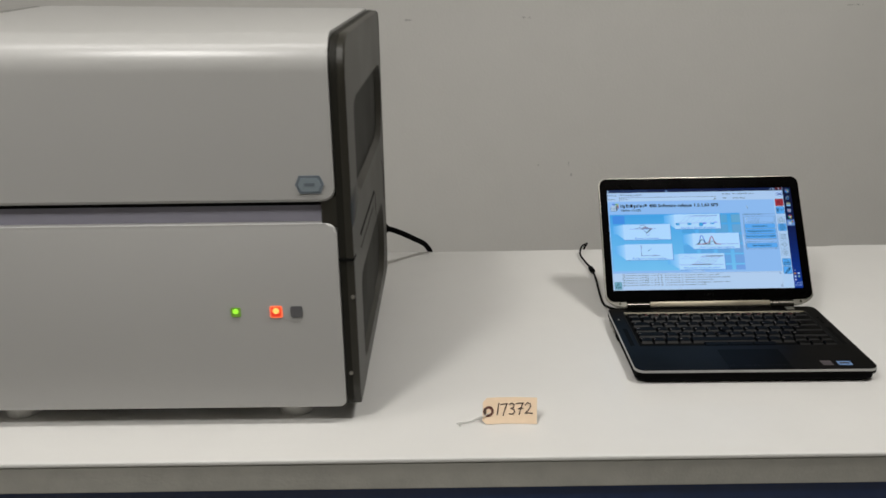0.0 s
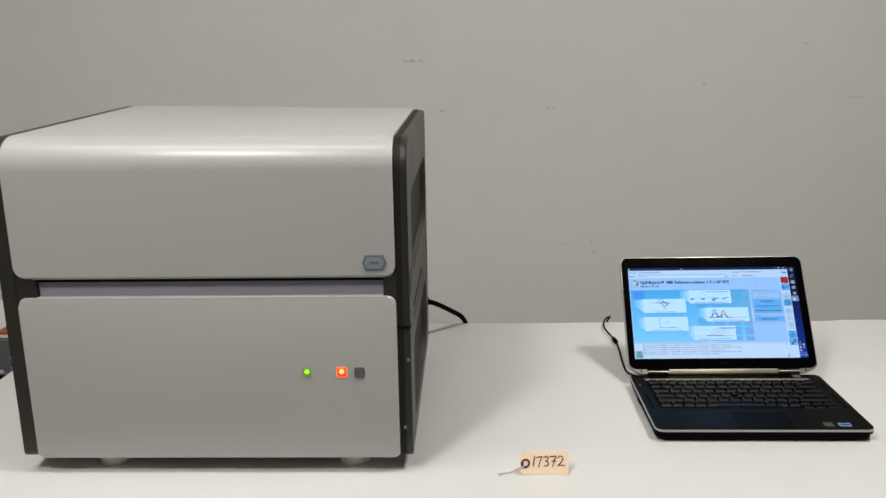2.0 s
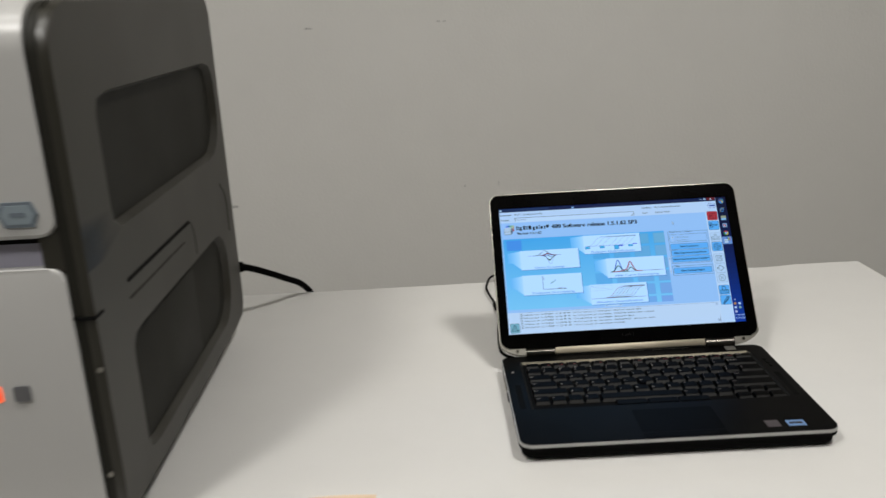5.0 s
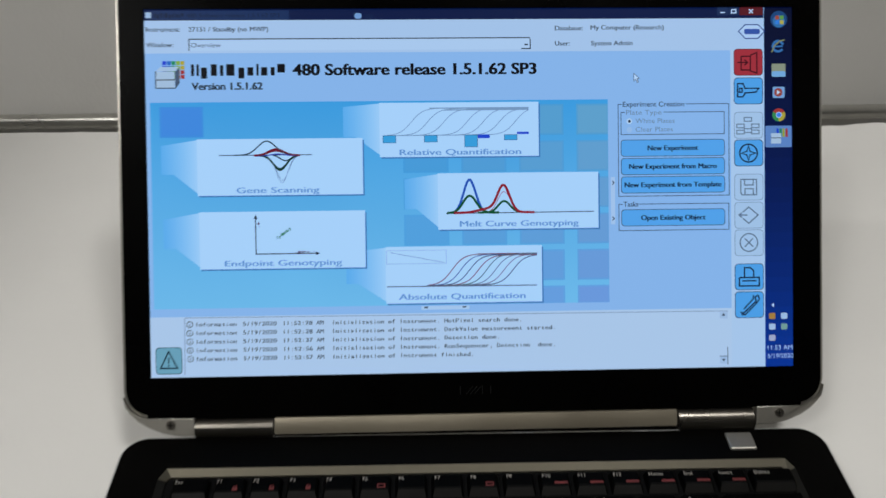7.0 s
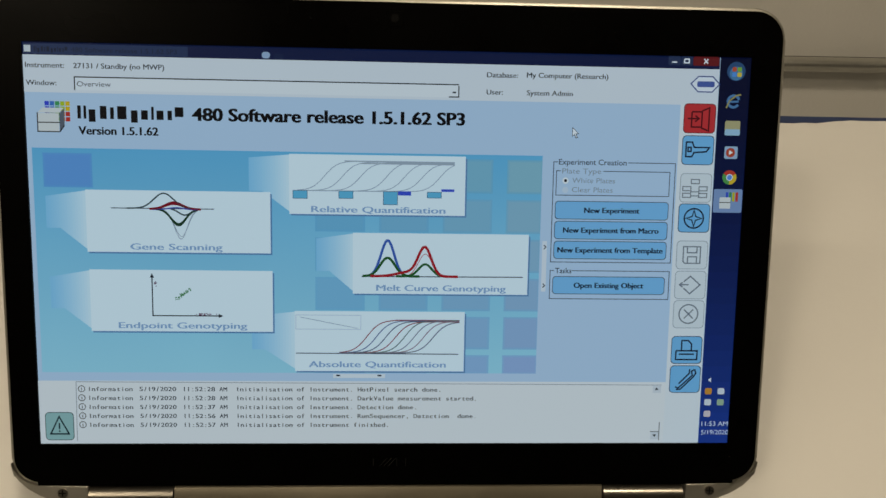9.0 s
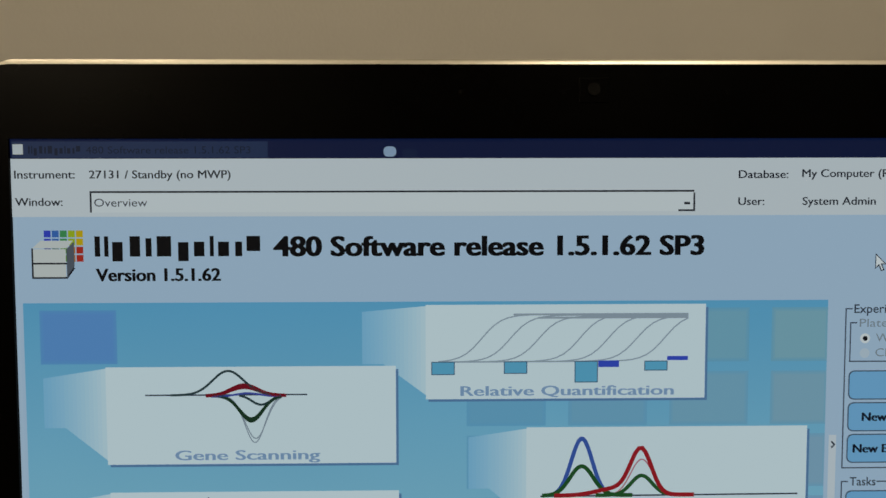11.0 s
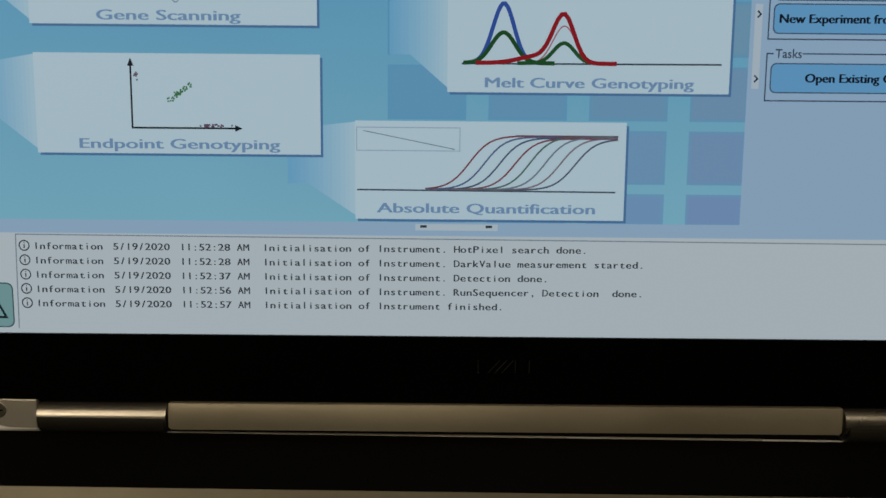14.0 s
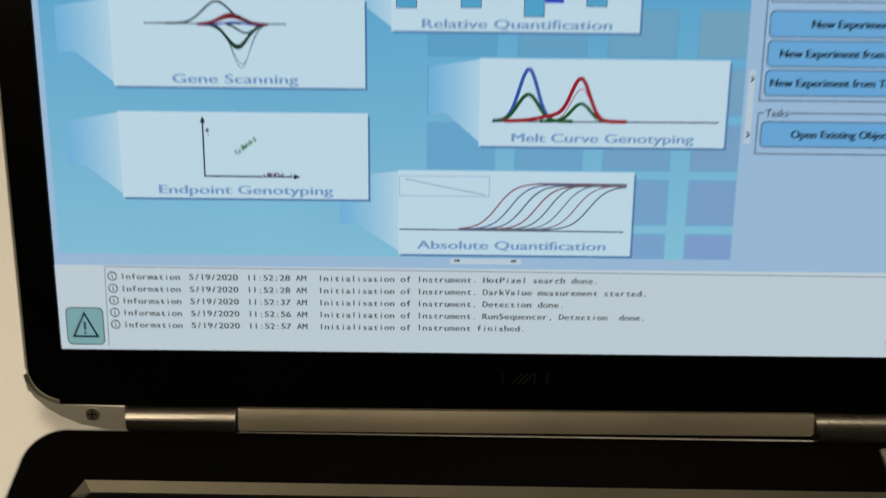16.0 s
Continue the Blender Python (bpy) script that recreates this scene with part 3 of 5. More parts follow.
# ---- equipment beyond the table's left end ----
def build_side_equipment():
    y, zt = 0.34, TABLE - 0.147
    cart = empty("utility_cart", pose(-1.62, 0.55, 0), "low grey metal cart beyond the table's end", "cart")
    part("shelf", box(-0.40, 0.40, -0.28, 0.28, zt - 0.03, zt, bevel=0.004), GREYBOX, cart)
    part("shelf", box(-0.39, 0.39, -0.27, 0.27, 0.18, 0.21, bevel=0.004), GREYBOX, cart)
    for x in (-0.37, 0.37):
        for yy in (-0.25, 0.25):
            part("post", box(x - 0.015, x + 0.015, yy - 0.015, yy + 0.015, 0, zt - 0.03, bevel=0.003), GREYBOX, cart)
    m = empty("control_module", pose(-1.584, y, zt), "grey metal electronics module with white labels and a round black port", "module")
    part("case", box(-0.26, 0.255, 0, 0.30, 0.03, 0.118, bevel=0.003), GREYBOX, m)
    for x in (-0.22, 0.20):
        for yy in (0.04, 0.26):
            part("foot", cyl((x, yy, 0), (x, yy, 0.0305), 0.015, 16), RUBBER, m)
    part("port", cyl((0.185, -0.006, 0.072), (0.185, 0.004, 0.072), 0.0225, 28), GAPM, m, "round black port")
    part("label", box(0.10, 0.212, -0.0012, 0.001, 0.098, 0.108), LABELP, m)
    part("label", box(0.10, 0.220, -0.0012, 0.001, 0.036, 0.044), LABELP, m)
    for x, z in ((0.242, 0.075), (0.240, 0.050), (0.225, 0.036)):
        part("screw", cyl((x, -0.002, z), (x, 0.002, z), 0.003, 12), SILVER, m)
    part("top_plate", box(-0.25, 0.25, 0.005, 0.29, 0.1185, 0.1245, bevel=0.002), LABELP, m)
    s = part("orange_strip", box(-1.375, -1.335, y + 0.012, y + 0.06, zt + 0.125, zt + 0.133, bevel=0.003), ORANGE)
    tagged(s, "flat rust-orange plastic strip lying on the grey module", "strip")


build_side_equipment()


# ---- the laptop ----
TILT, ROLL, ZL = radians(34.09), radians(0.33), 0.0458
laptop = empty("laptop", pose(0, 0, TABLE, 0, 0, -0.59), "open black and silver business laptop running laboratory software", "laptop")
cr_, sr_, ct_, st_ = math.cos(ROLL), math.sin(ROLL), math.cos(TILT), math.sin(TILT)
LID = Matrix(((cr_, -sr_, 0, 0), (sr_ * st_, cr_ * st_, -ct_, 0), (sr_ * ct_, cr_ * ct_, st_, ZL), (0, 0, 0, 1)))
BX0, BX1, BY0, BY1 = -0.0125, 0.3225, -0.2375, -0.0165
DZ = 0.0215


def build_base():
    body = part("base", prism(rrect(BX0 + 0.003, BX1 - 0.003, BY0 + 0.004, -0.0165, (0.012, 0.012, 0.010, 0.010)), "z", 0.0035, 0.0132, bevel=0.002), TRAY, laptop, "black plastic bottom tray", smooth=True)
    part("base_side", prism(rrect(BX0, BX1, BY0, -0.0156, (0.014, 0.014, 0.012, 0.012)), "z", 0.0133, 0.0177, bevel=0.0006), TRAY, laptop, "black plastic side of the base", smooth=True)
    part("silver_rim", ring(rrect(BX0 - 0.0002, BX1 + 0.0002, BY0 - 0.0002, BY1 + 0.0012, (0.0142, 0.0142, 0.012, 0.012), seg=8),
                          [(BX0 + 0.004, BY0 + 0.004), (BX1 - 0.004, BY0 + 0.004), (BX1 - 0.004, BY1 - 0.004), (BX0 + 0.004, BY1 - 0.004)], "z", 0.0178, 0.0212), RIMM, laptop, "silver band round the palm rest", smooth=True)
    KX0, KX1, KY0, KY1 = 0.0085, 0.3013, -0.1600, -0.0346
    deck = part("deck", ring(rrect(BX0 + 0.0007, BX1 - 0.0007, BY0 + 0.0006, BY1 + 0.0003, (0.0135, 0.0135, 0.0112, 0.0112), seg=8),
                             [(KX0, KY0), (KX1, KY0), (KX1, KY1), (KX0, KY1)], "z", 0.01785, DZ + 0.0002), DECK, laptop, "matte black palm rest")
    part("key_well", box(KX0, KX1, KY0, KY1, 0.0180, 0.0186), TRAY, laptop)
    # sloping silver trim round the keyboard; the sides use a dark copy, painted as unlit
    bm = bmesh.new()
    mid = (KX0 + KX1) / 2
    o = [(KX0, KY0), (KX0, KY1 - 0.0058), (KX0 + 0.0028, KY1)]
    i = [(KX0 + 0.0030, KY0), (KX0 + 0.0030, KY1 - 0.0056), (KX0 + 0.0049, KY1 - 0.0031)]
    o += [(2 * mid - x, y) for x, y in o[::-1]]
    i += [(2 * mid - x, y) for x, y in i[::-1]]
    a = [bm.verts.new((*p, DZ + 0.0004)) for p in o]
    b = [bm.verts.new((*p, 0.0196)) for p in i]
    c = [bm.verts.new((*p, 0.0187)) for p in i]
    for k in (1, 2, 3):
        bm.faces.new((a[k], a[k + 1], b[k + 1], b[k]))
        bm.faces.new((b[k], b[k + 1], c[k + 1], c[k]))
    for k in (0, 4):
        side = bmesh.new()
        q = [side.verts.new(v.co) for v in (a[k], a[k + 1], b[k + 1], b[k], c[k + 1], c[k])]
        side.faces.new(q[:4])
        side.faces.new((q[3], q[2], q[4], q[5]))
        part("side_trim", side, SHADETRIM, laptop)
    for side in (1, -1):
        x = KX0 if side > 0 else KX1
        part("deck_corner", prism([(x, KY1), (x + side * 0.0028, KY1), (x, KY1 - 0.0058)], "z", 0.0190, DZ + 0.0002), DECK, laptop)
    part("keyboard_trim", bm, TRIM, laptop, "brushed metal trim round the keyboard")
    # power button, status mark, volume buttons
    part("power_button", box(0.2745, 0.2875, -0.0290, -0.0185, DZ - 0.001, DZ + 0.0012, bevel=0.0008), SILVER, laptop, "silver power button")
    part("status_mark", box(-0.0035, -0.0008, -0.0640, -0.0600, DZ - 0.0002, DZ + 0.0003), LEGEND, laptop)
    for k in range(3):
        part("volume_button", box(0.3085, 0.3125, -0.064 - 0.009 * k, -0.058 - 0.009 * k, DZ - 0.001, DZ + 0.0009, bevel=0.0006), KEYM, laptop)
    for x0 in (-0.0055, 0.3045):
        part("speaker_grille", box(x0 + 0.002, x0 + 0.0085, -0.158, -0.098, DZ - 0.0005, DZ + 0.0003), TRAY, laptop)
    # ports in the side wall
    for ya, yb, za, zb, mt in ((-0.060, -0.047, 0.0070, 0.0125, SILVER), (-0.080, -0.066, 0.0070, 0.0120, SILVER), (-0.112, -0.094, 0.0075, 0.0115, GAPM)):
        part("side_port", box(BX0 - 0.0006, BX0 + 0.003, ya, yb, za, zb, bevel=0.0006), mt, laptop)
    # touchpad, its buttons, stickers, pointing stick
    part("touchpad", prism(rrect(0.1175, 0.2055, -0.2230, -0.1735, 0.003), "z", DZ - 0.0004, DZ + 0.0003), KEYM, laptop, "smooth black touchpad")
    for k in range(3):
        x = 0.1065 + k * 0.0355
        part("pad_button", box(x, x + 0.0345, -0.1585, -0.1468, 0.0187, DZ + 0.0004, bevel=0.0009), KEYM, laptop)
    for k in range(2):
        x = 0.1175 + k * 0.0443
        part("pad_button", box(x, x + 0.0435, -0.2345, -0.2245, DZ - 0.0004, DZ + 0.0005, bevel=0.0004), KEYM, laptop)
    part("sticker", box(0.2495, 0.2640, -0.2260, -0.2120, DZ, DZ + 0.0003), STICK1, laptop, "small dark square sticker")
    part("sticker", box(0.2715, 0.2905, -0.2260, -0.2140, DZ, DZ + 0.0003), STICK2, laptop, "small pale blue sticker")
    part("sticker_bar", box(0.2740, 0.2880, -0.2215, -0.2180, DZ + 0.00005, DZ + 0.0005), LOGO, laptop)
    # keys
    U, X = 0.01905, 0.0145
    g = 0.0009
    rows_y = [(-0.0520, -0.0390), (-0.0707, -0.0527), (-0.0897, -0.0717), (-0.1087, -0.0907), (-0.1277, -0.1097), (-0.1467, -0.1287)]

    def key(x0, x1, y0, y1, mark="", second="", orange=""):
        bm = bmesh.new()
        t0, t1 = 0.0188, 0.0222
        lo = [(x0 + g, y0 + g), (x1 - g, y0 + g), (x1 - g, y1 - g), (x0 + g, y1 - g)]
        hi = [(x0 + g + 0.0010, y0 + g + 0.0030), (x1 - g - 0.0010, y0 + g + 0.0030), (x1 - g - 0.0010, y1 - g - 0.0006), (x0 + g + 0.0010, y1 - g - 0.0006)]
        a = [bm.verts.new((*p, t0)) for p in lo]
        b = [bm.verts.new((*p, t1)) for p in hi]
        bm.faces.new(b)
        bm.faces.new(a[::-1])
        top = []
        for k in range(4):
            bm.faces.new((a[k], a[(k + 1) % 4], b[(k + 1) % 4], b[k]))
        bmesh.ops.bevel(bm, geom=[e for e in bm.edges if e.verts[0].co.z > 0.02 or e.verts[1].co.z > 0.02], offset=0.0005, segments=1, affect="EDGES")
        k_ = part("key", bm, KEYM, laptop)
        # only faces towards the front take the copy that is coloured as lit
        k_.data.materials.append(LITKEY)
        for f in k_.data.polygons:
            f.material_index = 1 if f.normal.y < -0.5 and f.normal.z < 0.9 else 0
        bm = bmesh.new()
        zt = t1 + 0.00006
        if mark:
            small = len(mark) > 1
            h = 0.0019 if small else 0.0028
            add_text(bm, mark, hi[0][0] + 0.0007, (hi[2][1] - 0.0030 if (small and y1 > -0.04) else (hi[0][1] + 0.0026 if not small else hi[2][1] - 0.006)), h, put=lambda x, y: (x, y, zt), bold=0.003)
        if second:
            add_text(bm, second, hi[0][0] + 0.0014, hi[2][1] - 0.0040, 0.0028, put=lambda x, y: (x, y, zt), bold=0.003)
        if mark or second:
            part("legend", bm, LEGEND, k_)
        else:
            bm.free()
        if orange:
            bm = bmesh.new()
            w = 0.0036 if orange == "w" else 0.0022
            cx, cy = (hi[0][0] + hi[1][0]) / 2 + 0.0028, hi[0][1] + 0.0016
            if orange == "n":
                add_box(bm, cx - 0.0032, cx + 0.0028, cy - 0.0006, cy + 0.0006, zt - 0.0001, zt)
            elif orange == "m":
                add_box(bm, cx - 0.0011, cx + 0.0011, cy - 0.0012, cy + 0.0004, zt - 0.0001, zt)
                add_box(bm, cx - 0.0007, cx + 0.0007, cy + 0.0010, cy + 0.0013, zt - 0.0001, zt)
                for dx in (-0.0008, 0.0005):
                    add_box(bm, cx + dx, cx + dx + 0.0003, cy + 0.0004, cy + 0.0013, zt - 0.0001, zt + 0.00004)
            else:
                for dx in (-w / 2, w / 2 - 0.0005):
                    add_box(bm, cx + dx, cx + dx + 0.0005, cy - 0.0011, cy + 0.0011, zt - 0.0001, zt)
                for dy in (-0.0011, 0.0006):
                    add_box(bm, cx - w / 2, cx + w / 2, cy + dy, cy + dy + 0.0005, zt - 0.0001, zt + 0.00004)
            part("function_mark", bm, LEGENDO, k_)

    y0, y1 = rows_y[0]
    names = ["Esc"] + ["F%d" % k for k in range(1, 13)] + ["Home", "End", "Insert", "Delete"]
    marks = {"F1": "m", "F2": "m", "F3": "m", "F5": "w", "F8": "w", "F10": "n", "F11": "n", "F12": "n", "Home": "n", "End": "n", "Insert": "n"}
    edges = [X] + [0.0331 + 0.01635 * k for k in range(16)] + [X + 15 * U]
    for k, nm in enumerate(names):
        key(edges[k], edges[k + 1], y0, y1, nm, orange=marks.get(nm, ""))

    def run(row, items):
        x = X
        for it in items:
            mark, sec, w = it if isinstance(it, tuple) else (it, "", 1.0)
            key(x, x + w * U, *rows_y[row], mark, sec)
            x += w * U
    run(1, [("`", "~", 1)] + [(d, s, 1) for d, s in zip("1234567890-=", "!@#$%^&*()_+")] + [("Backspace", "", 2)])
    run(2, [("Tab", "", 1.5)] + list("QWERTYUIOP") + [("[", "{", 1), ("]", "}", 1), ("\\", "|", 1.5)])
    run(3, [("Caps", "", 1.75)] + list("ASDFGHJKL") + [(";", ":", 1), ("'", '"', 1), ("Enter", "", 2.25)])
    run(4, [("Shift", "", 2.25)] + list("ZXCVBNM") + [(",", "<", 1), (".", ">", 1), ("/", "?", 1), ("Shift", "", 2.75)])
    run(5, [("Ctrl", "", 1), ("Fn", "", 1), ("", "", 1), ("Alt", "", 1), ("", "", 5), ("Alt", "", 1), ("", "", 1), ("Ctrl", "", 1)])
    for k in range(3):
        key(X + (12 + k) * U, X + (13 + k) * U, -0.1430, -0.1287)
        key(X + (12 + k) * U, X + (13 + k) * U, -0.1585, -0.1435)
    bm = cyl((0.1480, -0.1087, 0.0190), (0.1480, -0.1087, 0.0236), 0.0036, 16)
    part("pointing_stick", bm, RUBBER, laptop, smooth=True)
    for x in (0.01, 0.30):
        for y in (-0.215, -0.03):
            part("rubber_foot", cyl((x, y, 0.0), (x, y, 0.004), 0.007, 16), RUBBER, laptop)
    for xa, xb in ((0.0600, 0.0760), (0.0800, 0.1730), (0.1830, 0.2300)):
        part("rear_edge", box(xa, xb, -0.0158, -0.0155, DZ - 0.0005, DZ + 0.0002), SILVER, laptop, "thin bright rear edge of the base")
    # dark knuckles that hold the hinge barrels, and the tail of the base behind them
    yb, zb, rb = -0.0121, 0.0241, 0.0049
    for xa, xb in ((0.0208, 0.0570), (0.2538, 0.2900)):
        bm = bmesh.new()
        steps = [radians(136 + 8 * k) for k in range(22)]
        outer = [(yb + rb * math.cos(q), zb + rb * math.sin(q)) for q in steps]
        inner = [(yb + 0.9 * rb * math.cos(q), zb + 0.9 * rb * math.sin(q)) for q in steps[::-1]]
        part("hinge_knuckle", add_prism(bm, outer + inner, "x", xa, xb), KNUCKLE, laptop, "dark plastic sleeve under the hinge barrel", smooth=True)
    part("tail", box(0.024, 0.286, -0.0155, 0.004, 0.0040, 0.0172, bevel=0.001), TRAY, laptop)


build_base()


def lid_part(name, bm, material, label="", smooth=False, parent=None):
    ob = part(name, bm, material, laptop if parent is None else parent, label, smooth)
    if parent is None:
        ob.matrix_local = LID
    return ob


def build_lid():
    LX0, LX1, LV0, LV1 = -0.0130, 0.3240, -0.0190, 0.1948
    shell = lid_part("lid", prism(rrect(LX0, LX1, LV0, LV1, (0.012, 0.012, 0.0135, 0.0135), seg=8), "z", -0.0085, -0.0001, bevel=0.0007), SILVER, "silver aluminium lid shell", True)
    e = 0.0014
    lid_part("bezel", ring(rrect(LX0 + e, LX1 - e, LV0 + e, LV1 - e, (0.0115, 0.0115, 0.0125, 0.0125), seg=8),
                           [(0, 0), (0.3094, 0), (0.3094, 0.1739), (0, 0.1739)], "z", -0.0005, 0.0010), BEZEL, "glossy black screen bezel")
    lid_part("lower_lid_edge", box(LX0 + 0.011, LX1 - 0.011, LV0 - 0.0006, LV0 + 0.0024, -0.0090, 0.0009, bevel=0.0003), BEZEL, "black strip along the lid's lower edge")
    lid_part("hinge_web", box(0.0600, 0.2500, -0.0236, LV0 - 0.0002, -0.0075, -0.0030), GAPM)
    # webcam and microphones in the top bezel
    part("webcam", box(0.1508, 0.1586, 0.1832, 0.1898, 0.0008, 0.0013, bevel=0.0002), BEZEL, shell)
    part("webcam_lens", cyl((0.1547, 0.1868, 0.001), (0.1547, 0.1868, 0.0017), 0.0017, 16), TRAY, shell)
    for u in (0.1193, 0.1469, 0.1905):
        part("microphone_hole", cyl((u, 0.1862, 0.0008), (u, 0.1862, 0.0012), 0.0006, 10), RUBBER, shell)
    # plain maker's mark on the lower bezel
    bm = bmesh.new()
    for u, w, t in ((0.1494, 0.00035, 0.0034), (0.1513, 0.00045, 0.0034), (0.1532, 0.00045, 0.0034), (0.1466, 0.0003, 0.0), (0.1572, 0.0003, 0.0), (0.1612, 0.0003, 0.0)):
        add_prism(bm, [(u, -0.0104), (u + w, -0.0104), (u + w + t, -0.0066), (u + t, -0.0066)], "z", 0.0009, 0.0013)
    part("maker_mark", bm, LOGO, shell, "small silver plain mark")
    # centre bar, end caps, hinge barrels, screws
    lid_part("hinge_bar", prism(rrect(0.0580, 0.2516, -0.0277, -0.0198, 0.0006), "z", -0.0050, 0.0018, bevel=0.0004), HBAR, "brushed silver bar along the hinge", True)
    for left, s in ((True, 0.0091), (False, 0.3019)):
        # a crescent that hugs the lid's rounded lower corner and ends in a square block
        arc = [(-0.0010 + 0.0123 * math.cos(radians(q)), -0.0069 + 0.0123 * math.sin(radians(q))) for q in (190, 203, 216, 229, 242, 255, 268)]
        pts = arc + [(0.0202, -0.0194), (0.0202, -0.0279), (0.0121, -0.0277), (0.0048, -0.0262), (-0.0017, -0.0234), (-0.0062, -0.0204), (-0.0102, -0.0166), (-0.0124, -0.0128)]
        if not left:
            pts = [(0.3110 - x, y) for x, y in pts[::-1]]
        lid_part("hinge_cap", prism(pts, "z", -0.0060, 0.0014, bevel=0.0003), SILVER, "silver hinge end cap")
        sc = lid_part("hinge_screw", cyl((s, -0.0224, 0.0008), (s, -0.0224, 0.0019), 0.0022, 18), CHROME)
        bm = bmesh.new()
        add_box(bm, s - 0.0015, s + 0.0015, -0.02265, -0.02215, 0.0018, 0.0020)
        add_box(bm, s - 0.00025, s + 0.00025, -0.0239, -0.0209, 0.0018, 0.00205)
        part("screw_slot", bm, GAPM, sc)
    for a, b in ((0.0203, 0.0573), (0.2525, 0.2895)):
        lid_part("hinge_barrel", cyl((a, -0.0248, -0.0022), (b, -0.0248, -0.0022), 0.0046, 24), CHROME, "chrome hinge barrel", True)
    return shell


build_lid()
side_cable = part("laptop_cable", tube([(0.006, 0.005, TABLE + 0.011), (-0.004, 0.014, TABLE + 0.011), (-0.009, 0.035, TABLE + 0.010), (-0.006, 0.09, TABLE + 0.010), (0.000, 0.15, TABLE + 0.008),
                                        (0.003, 0.21, TABLE + 0.006), (-0.003, 0.26, TABLE + 0.006), (-0.006, 0.295, TABLE + 0.008), (0.002, 0.325, TABLE + 0.014), (0.016, 0.350, TABLE + 0.011), (0.018, 0.364, TABLE + 0.004),
                                        (0.014, 0.376, TABLE - 0.03), (0.016, 0.38, TABLE - 0.2), (0.02, 0.42, 0.01)], 0.0019, 8), RUBBER, smooth=True)
tagged(side_cable, "thin black cable running from the laptop to the table's back edge", "cable")
part("cable_bead", cyl((0.003, 0.200, TABLE + 0.0065), (0.0015, 0.218, TABLE + 0.0065), 0.0045, 14), RUBBER, side_cable, smooth=True)

# ---- the laptop's screen ----
PX = 0.3094 / 1366
POWER = 1.03
display = lid_part("screen", box(0.0001, 0.3093, 0.0001, 0.1738, -0.0005, 0.0), glow("lcd_back", 182, 208, 232, POWER), "lit display showing laboratory software")
_mats = {}


def ink(r, g, b):
    if (r, g, b) not in _mats:
        _mats[r, g, b] = glow("lcd_%d_%d_%d" % (r, g, b), r, g, b, POWER)
    return _mats[r, g, b]


def at(layer):
    z = 0.00003 + 0.00004 * layer
    return lambda x, y: (x * PX, 0.1739 - y * PX, z)


def flat(bm, pts, layer):
    f = at(layer)
    bm.faces.new([bm.verts.new(f(*p)) for p in pts])


def show(name, bm, color):
    me = bpy.data.meshes.new(name)
    bm.to_mesh(me)
    bm.free()
    me.materials.append(ink(*color))
    ob = new(name, me)
    ob.parent = display
    return ob


def panel(name, x0, y0, x1, y1, color, layer, r=0):
    bm = bmesh.new()
    flat(bm, rrect(x0, x1, y0, y1, r, seg=4) if r else [(x0, y0), (x1, y0), (x1, y1), (x0, y1)], layer)
    return show(name, bm, color)


def strokes(name, lines, width, color, layer, closed=False):
    """Drawn lines of a given width; each curve is a ribbon of its own."""
    if len(lines) > 1 and name in ("curve", "tool_sign", "window_sign", "block_edge", "splitter_mark", "log_icon"):
        return [strokes(name, [line], width, color, layer, closed) for line in lines]
    bm = bmesh.new()
    f = at(layer)
    for pts in lines:
        n = len(pts)
        rim = []
        for k in range(n):
            dirs = []
            for a, b in ((k - 1, k), (k, k + 1)):
                if closed or (a >= 0 and b < n):
                    (xa, ya), (xb, yb) = pts[a % n], pts[b % n]
                    d = math.hypot(xb - xa, yb - ya) or 1
                    dirs.append(((xb - xa) / d, (yb - ya) / d))
            ex, ey = sum(d[0] for d in dirs), sum(d[1] for d in dirs)
            d = math.hypot(ex, ey) or 1
            ex, ey = ex / d, ey / d
            w = width / 2 / max(0.5, abs(ex * dirs[0][0] + ey * dirs[0][1]))
            x, y = pts[k]
            rim.append((bm.verts.new(f(x - ey * w, y + ex * w)), bm.verts.new(f(x + ey * w, y - ex * w))))
        for k in range(n if closed else n - 1):
            a, b = rim[k], rim[(k + 1) % n]
            bm.faces.new((a[0], b[0], b[1], a[1]))
    return show(name, bm, color)


def words(name, text, x, y, high, color, layer, wide=None, bold=0.0, grid=None, heavy=0.0):
    """Writing with its baseline at y (downwards), in display pixels; heavy: how much thicker its strokes are, sideways."""
    bm = bmesh.new()
    for k in range(3 if heavy else 1):
        f = at(layer + 0.3 * k)
        dx = heavy * (k - 1) / 2
        add_text(bm, text, x + dx, 0, high, wide=wide, bold=bold, grid=grid, put=lambda a, b: f(a, y - b))
    return show(name, bm, color)


def name_bars(name, x, y, high, wide, color, layer):
    """A product name drawn as plain bars of its size: (offset, width, top, bottom) of the writing's height."""
    bars = [(0.0, .22, 1, 0), (.30, .17, 1, .0), (.55, .42, .72, -.24), (1.10, .42, 1, 0), (1.60, .24, .9, 0), (1.95, .58, 1, 0),
            (2.62, .42, .70, -.24), (3.12, .42, .72, 0), (3.62, .16, 1, 0), (3.88, .44, .72, 0), (4.42, .28, .72, 0), (4.78, .55, 1, .25)]
    s = wide / 5.33
    for o, w, t, b in bars:
        bm = bmesh.new()
        bits = [(o, w * 0.78, t, b)]
        for p, q, u, v in bits:
            flat(bm, [(x + p * s, y - u * high), (x + (p + q) * s, y - u * high), (x + (p + q) * s, y - v * high), (x + p * s, y - v * high)], layer)
        show(name, bm, color)


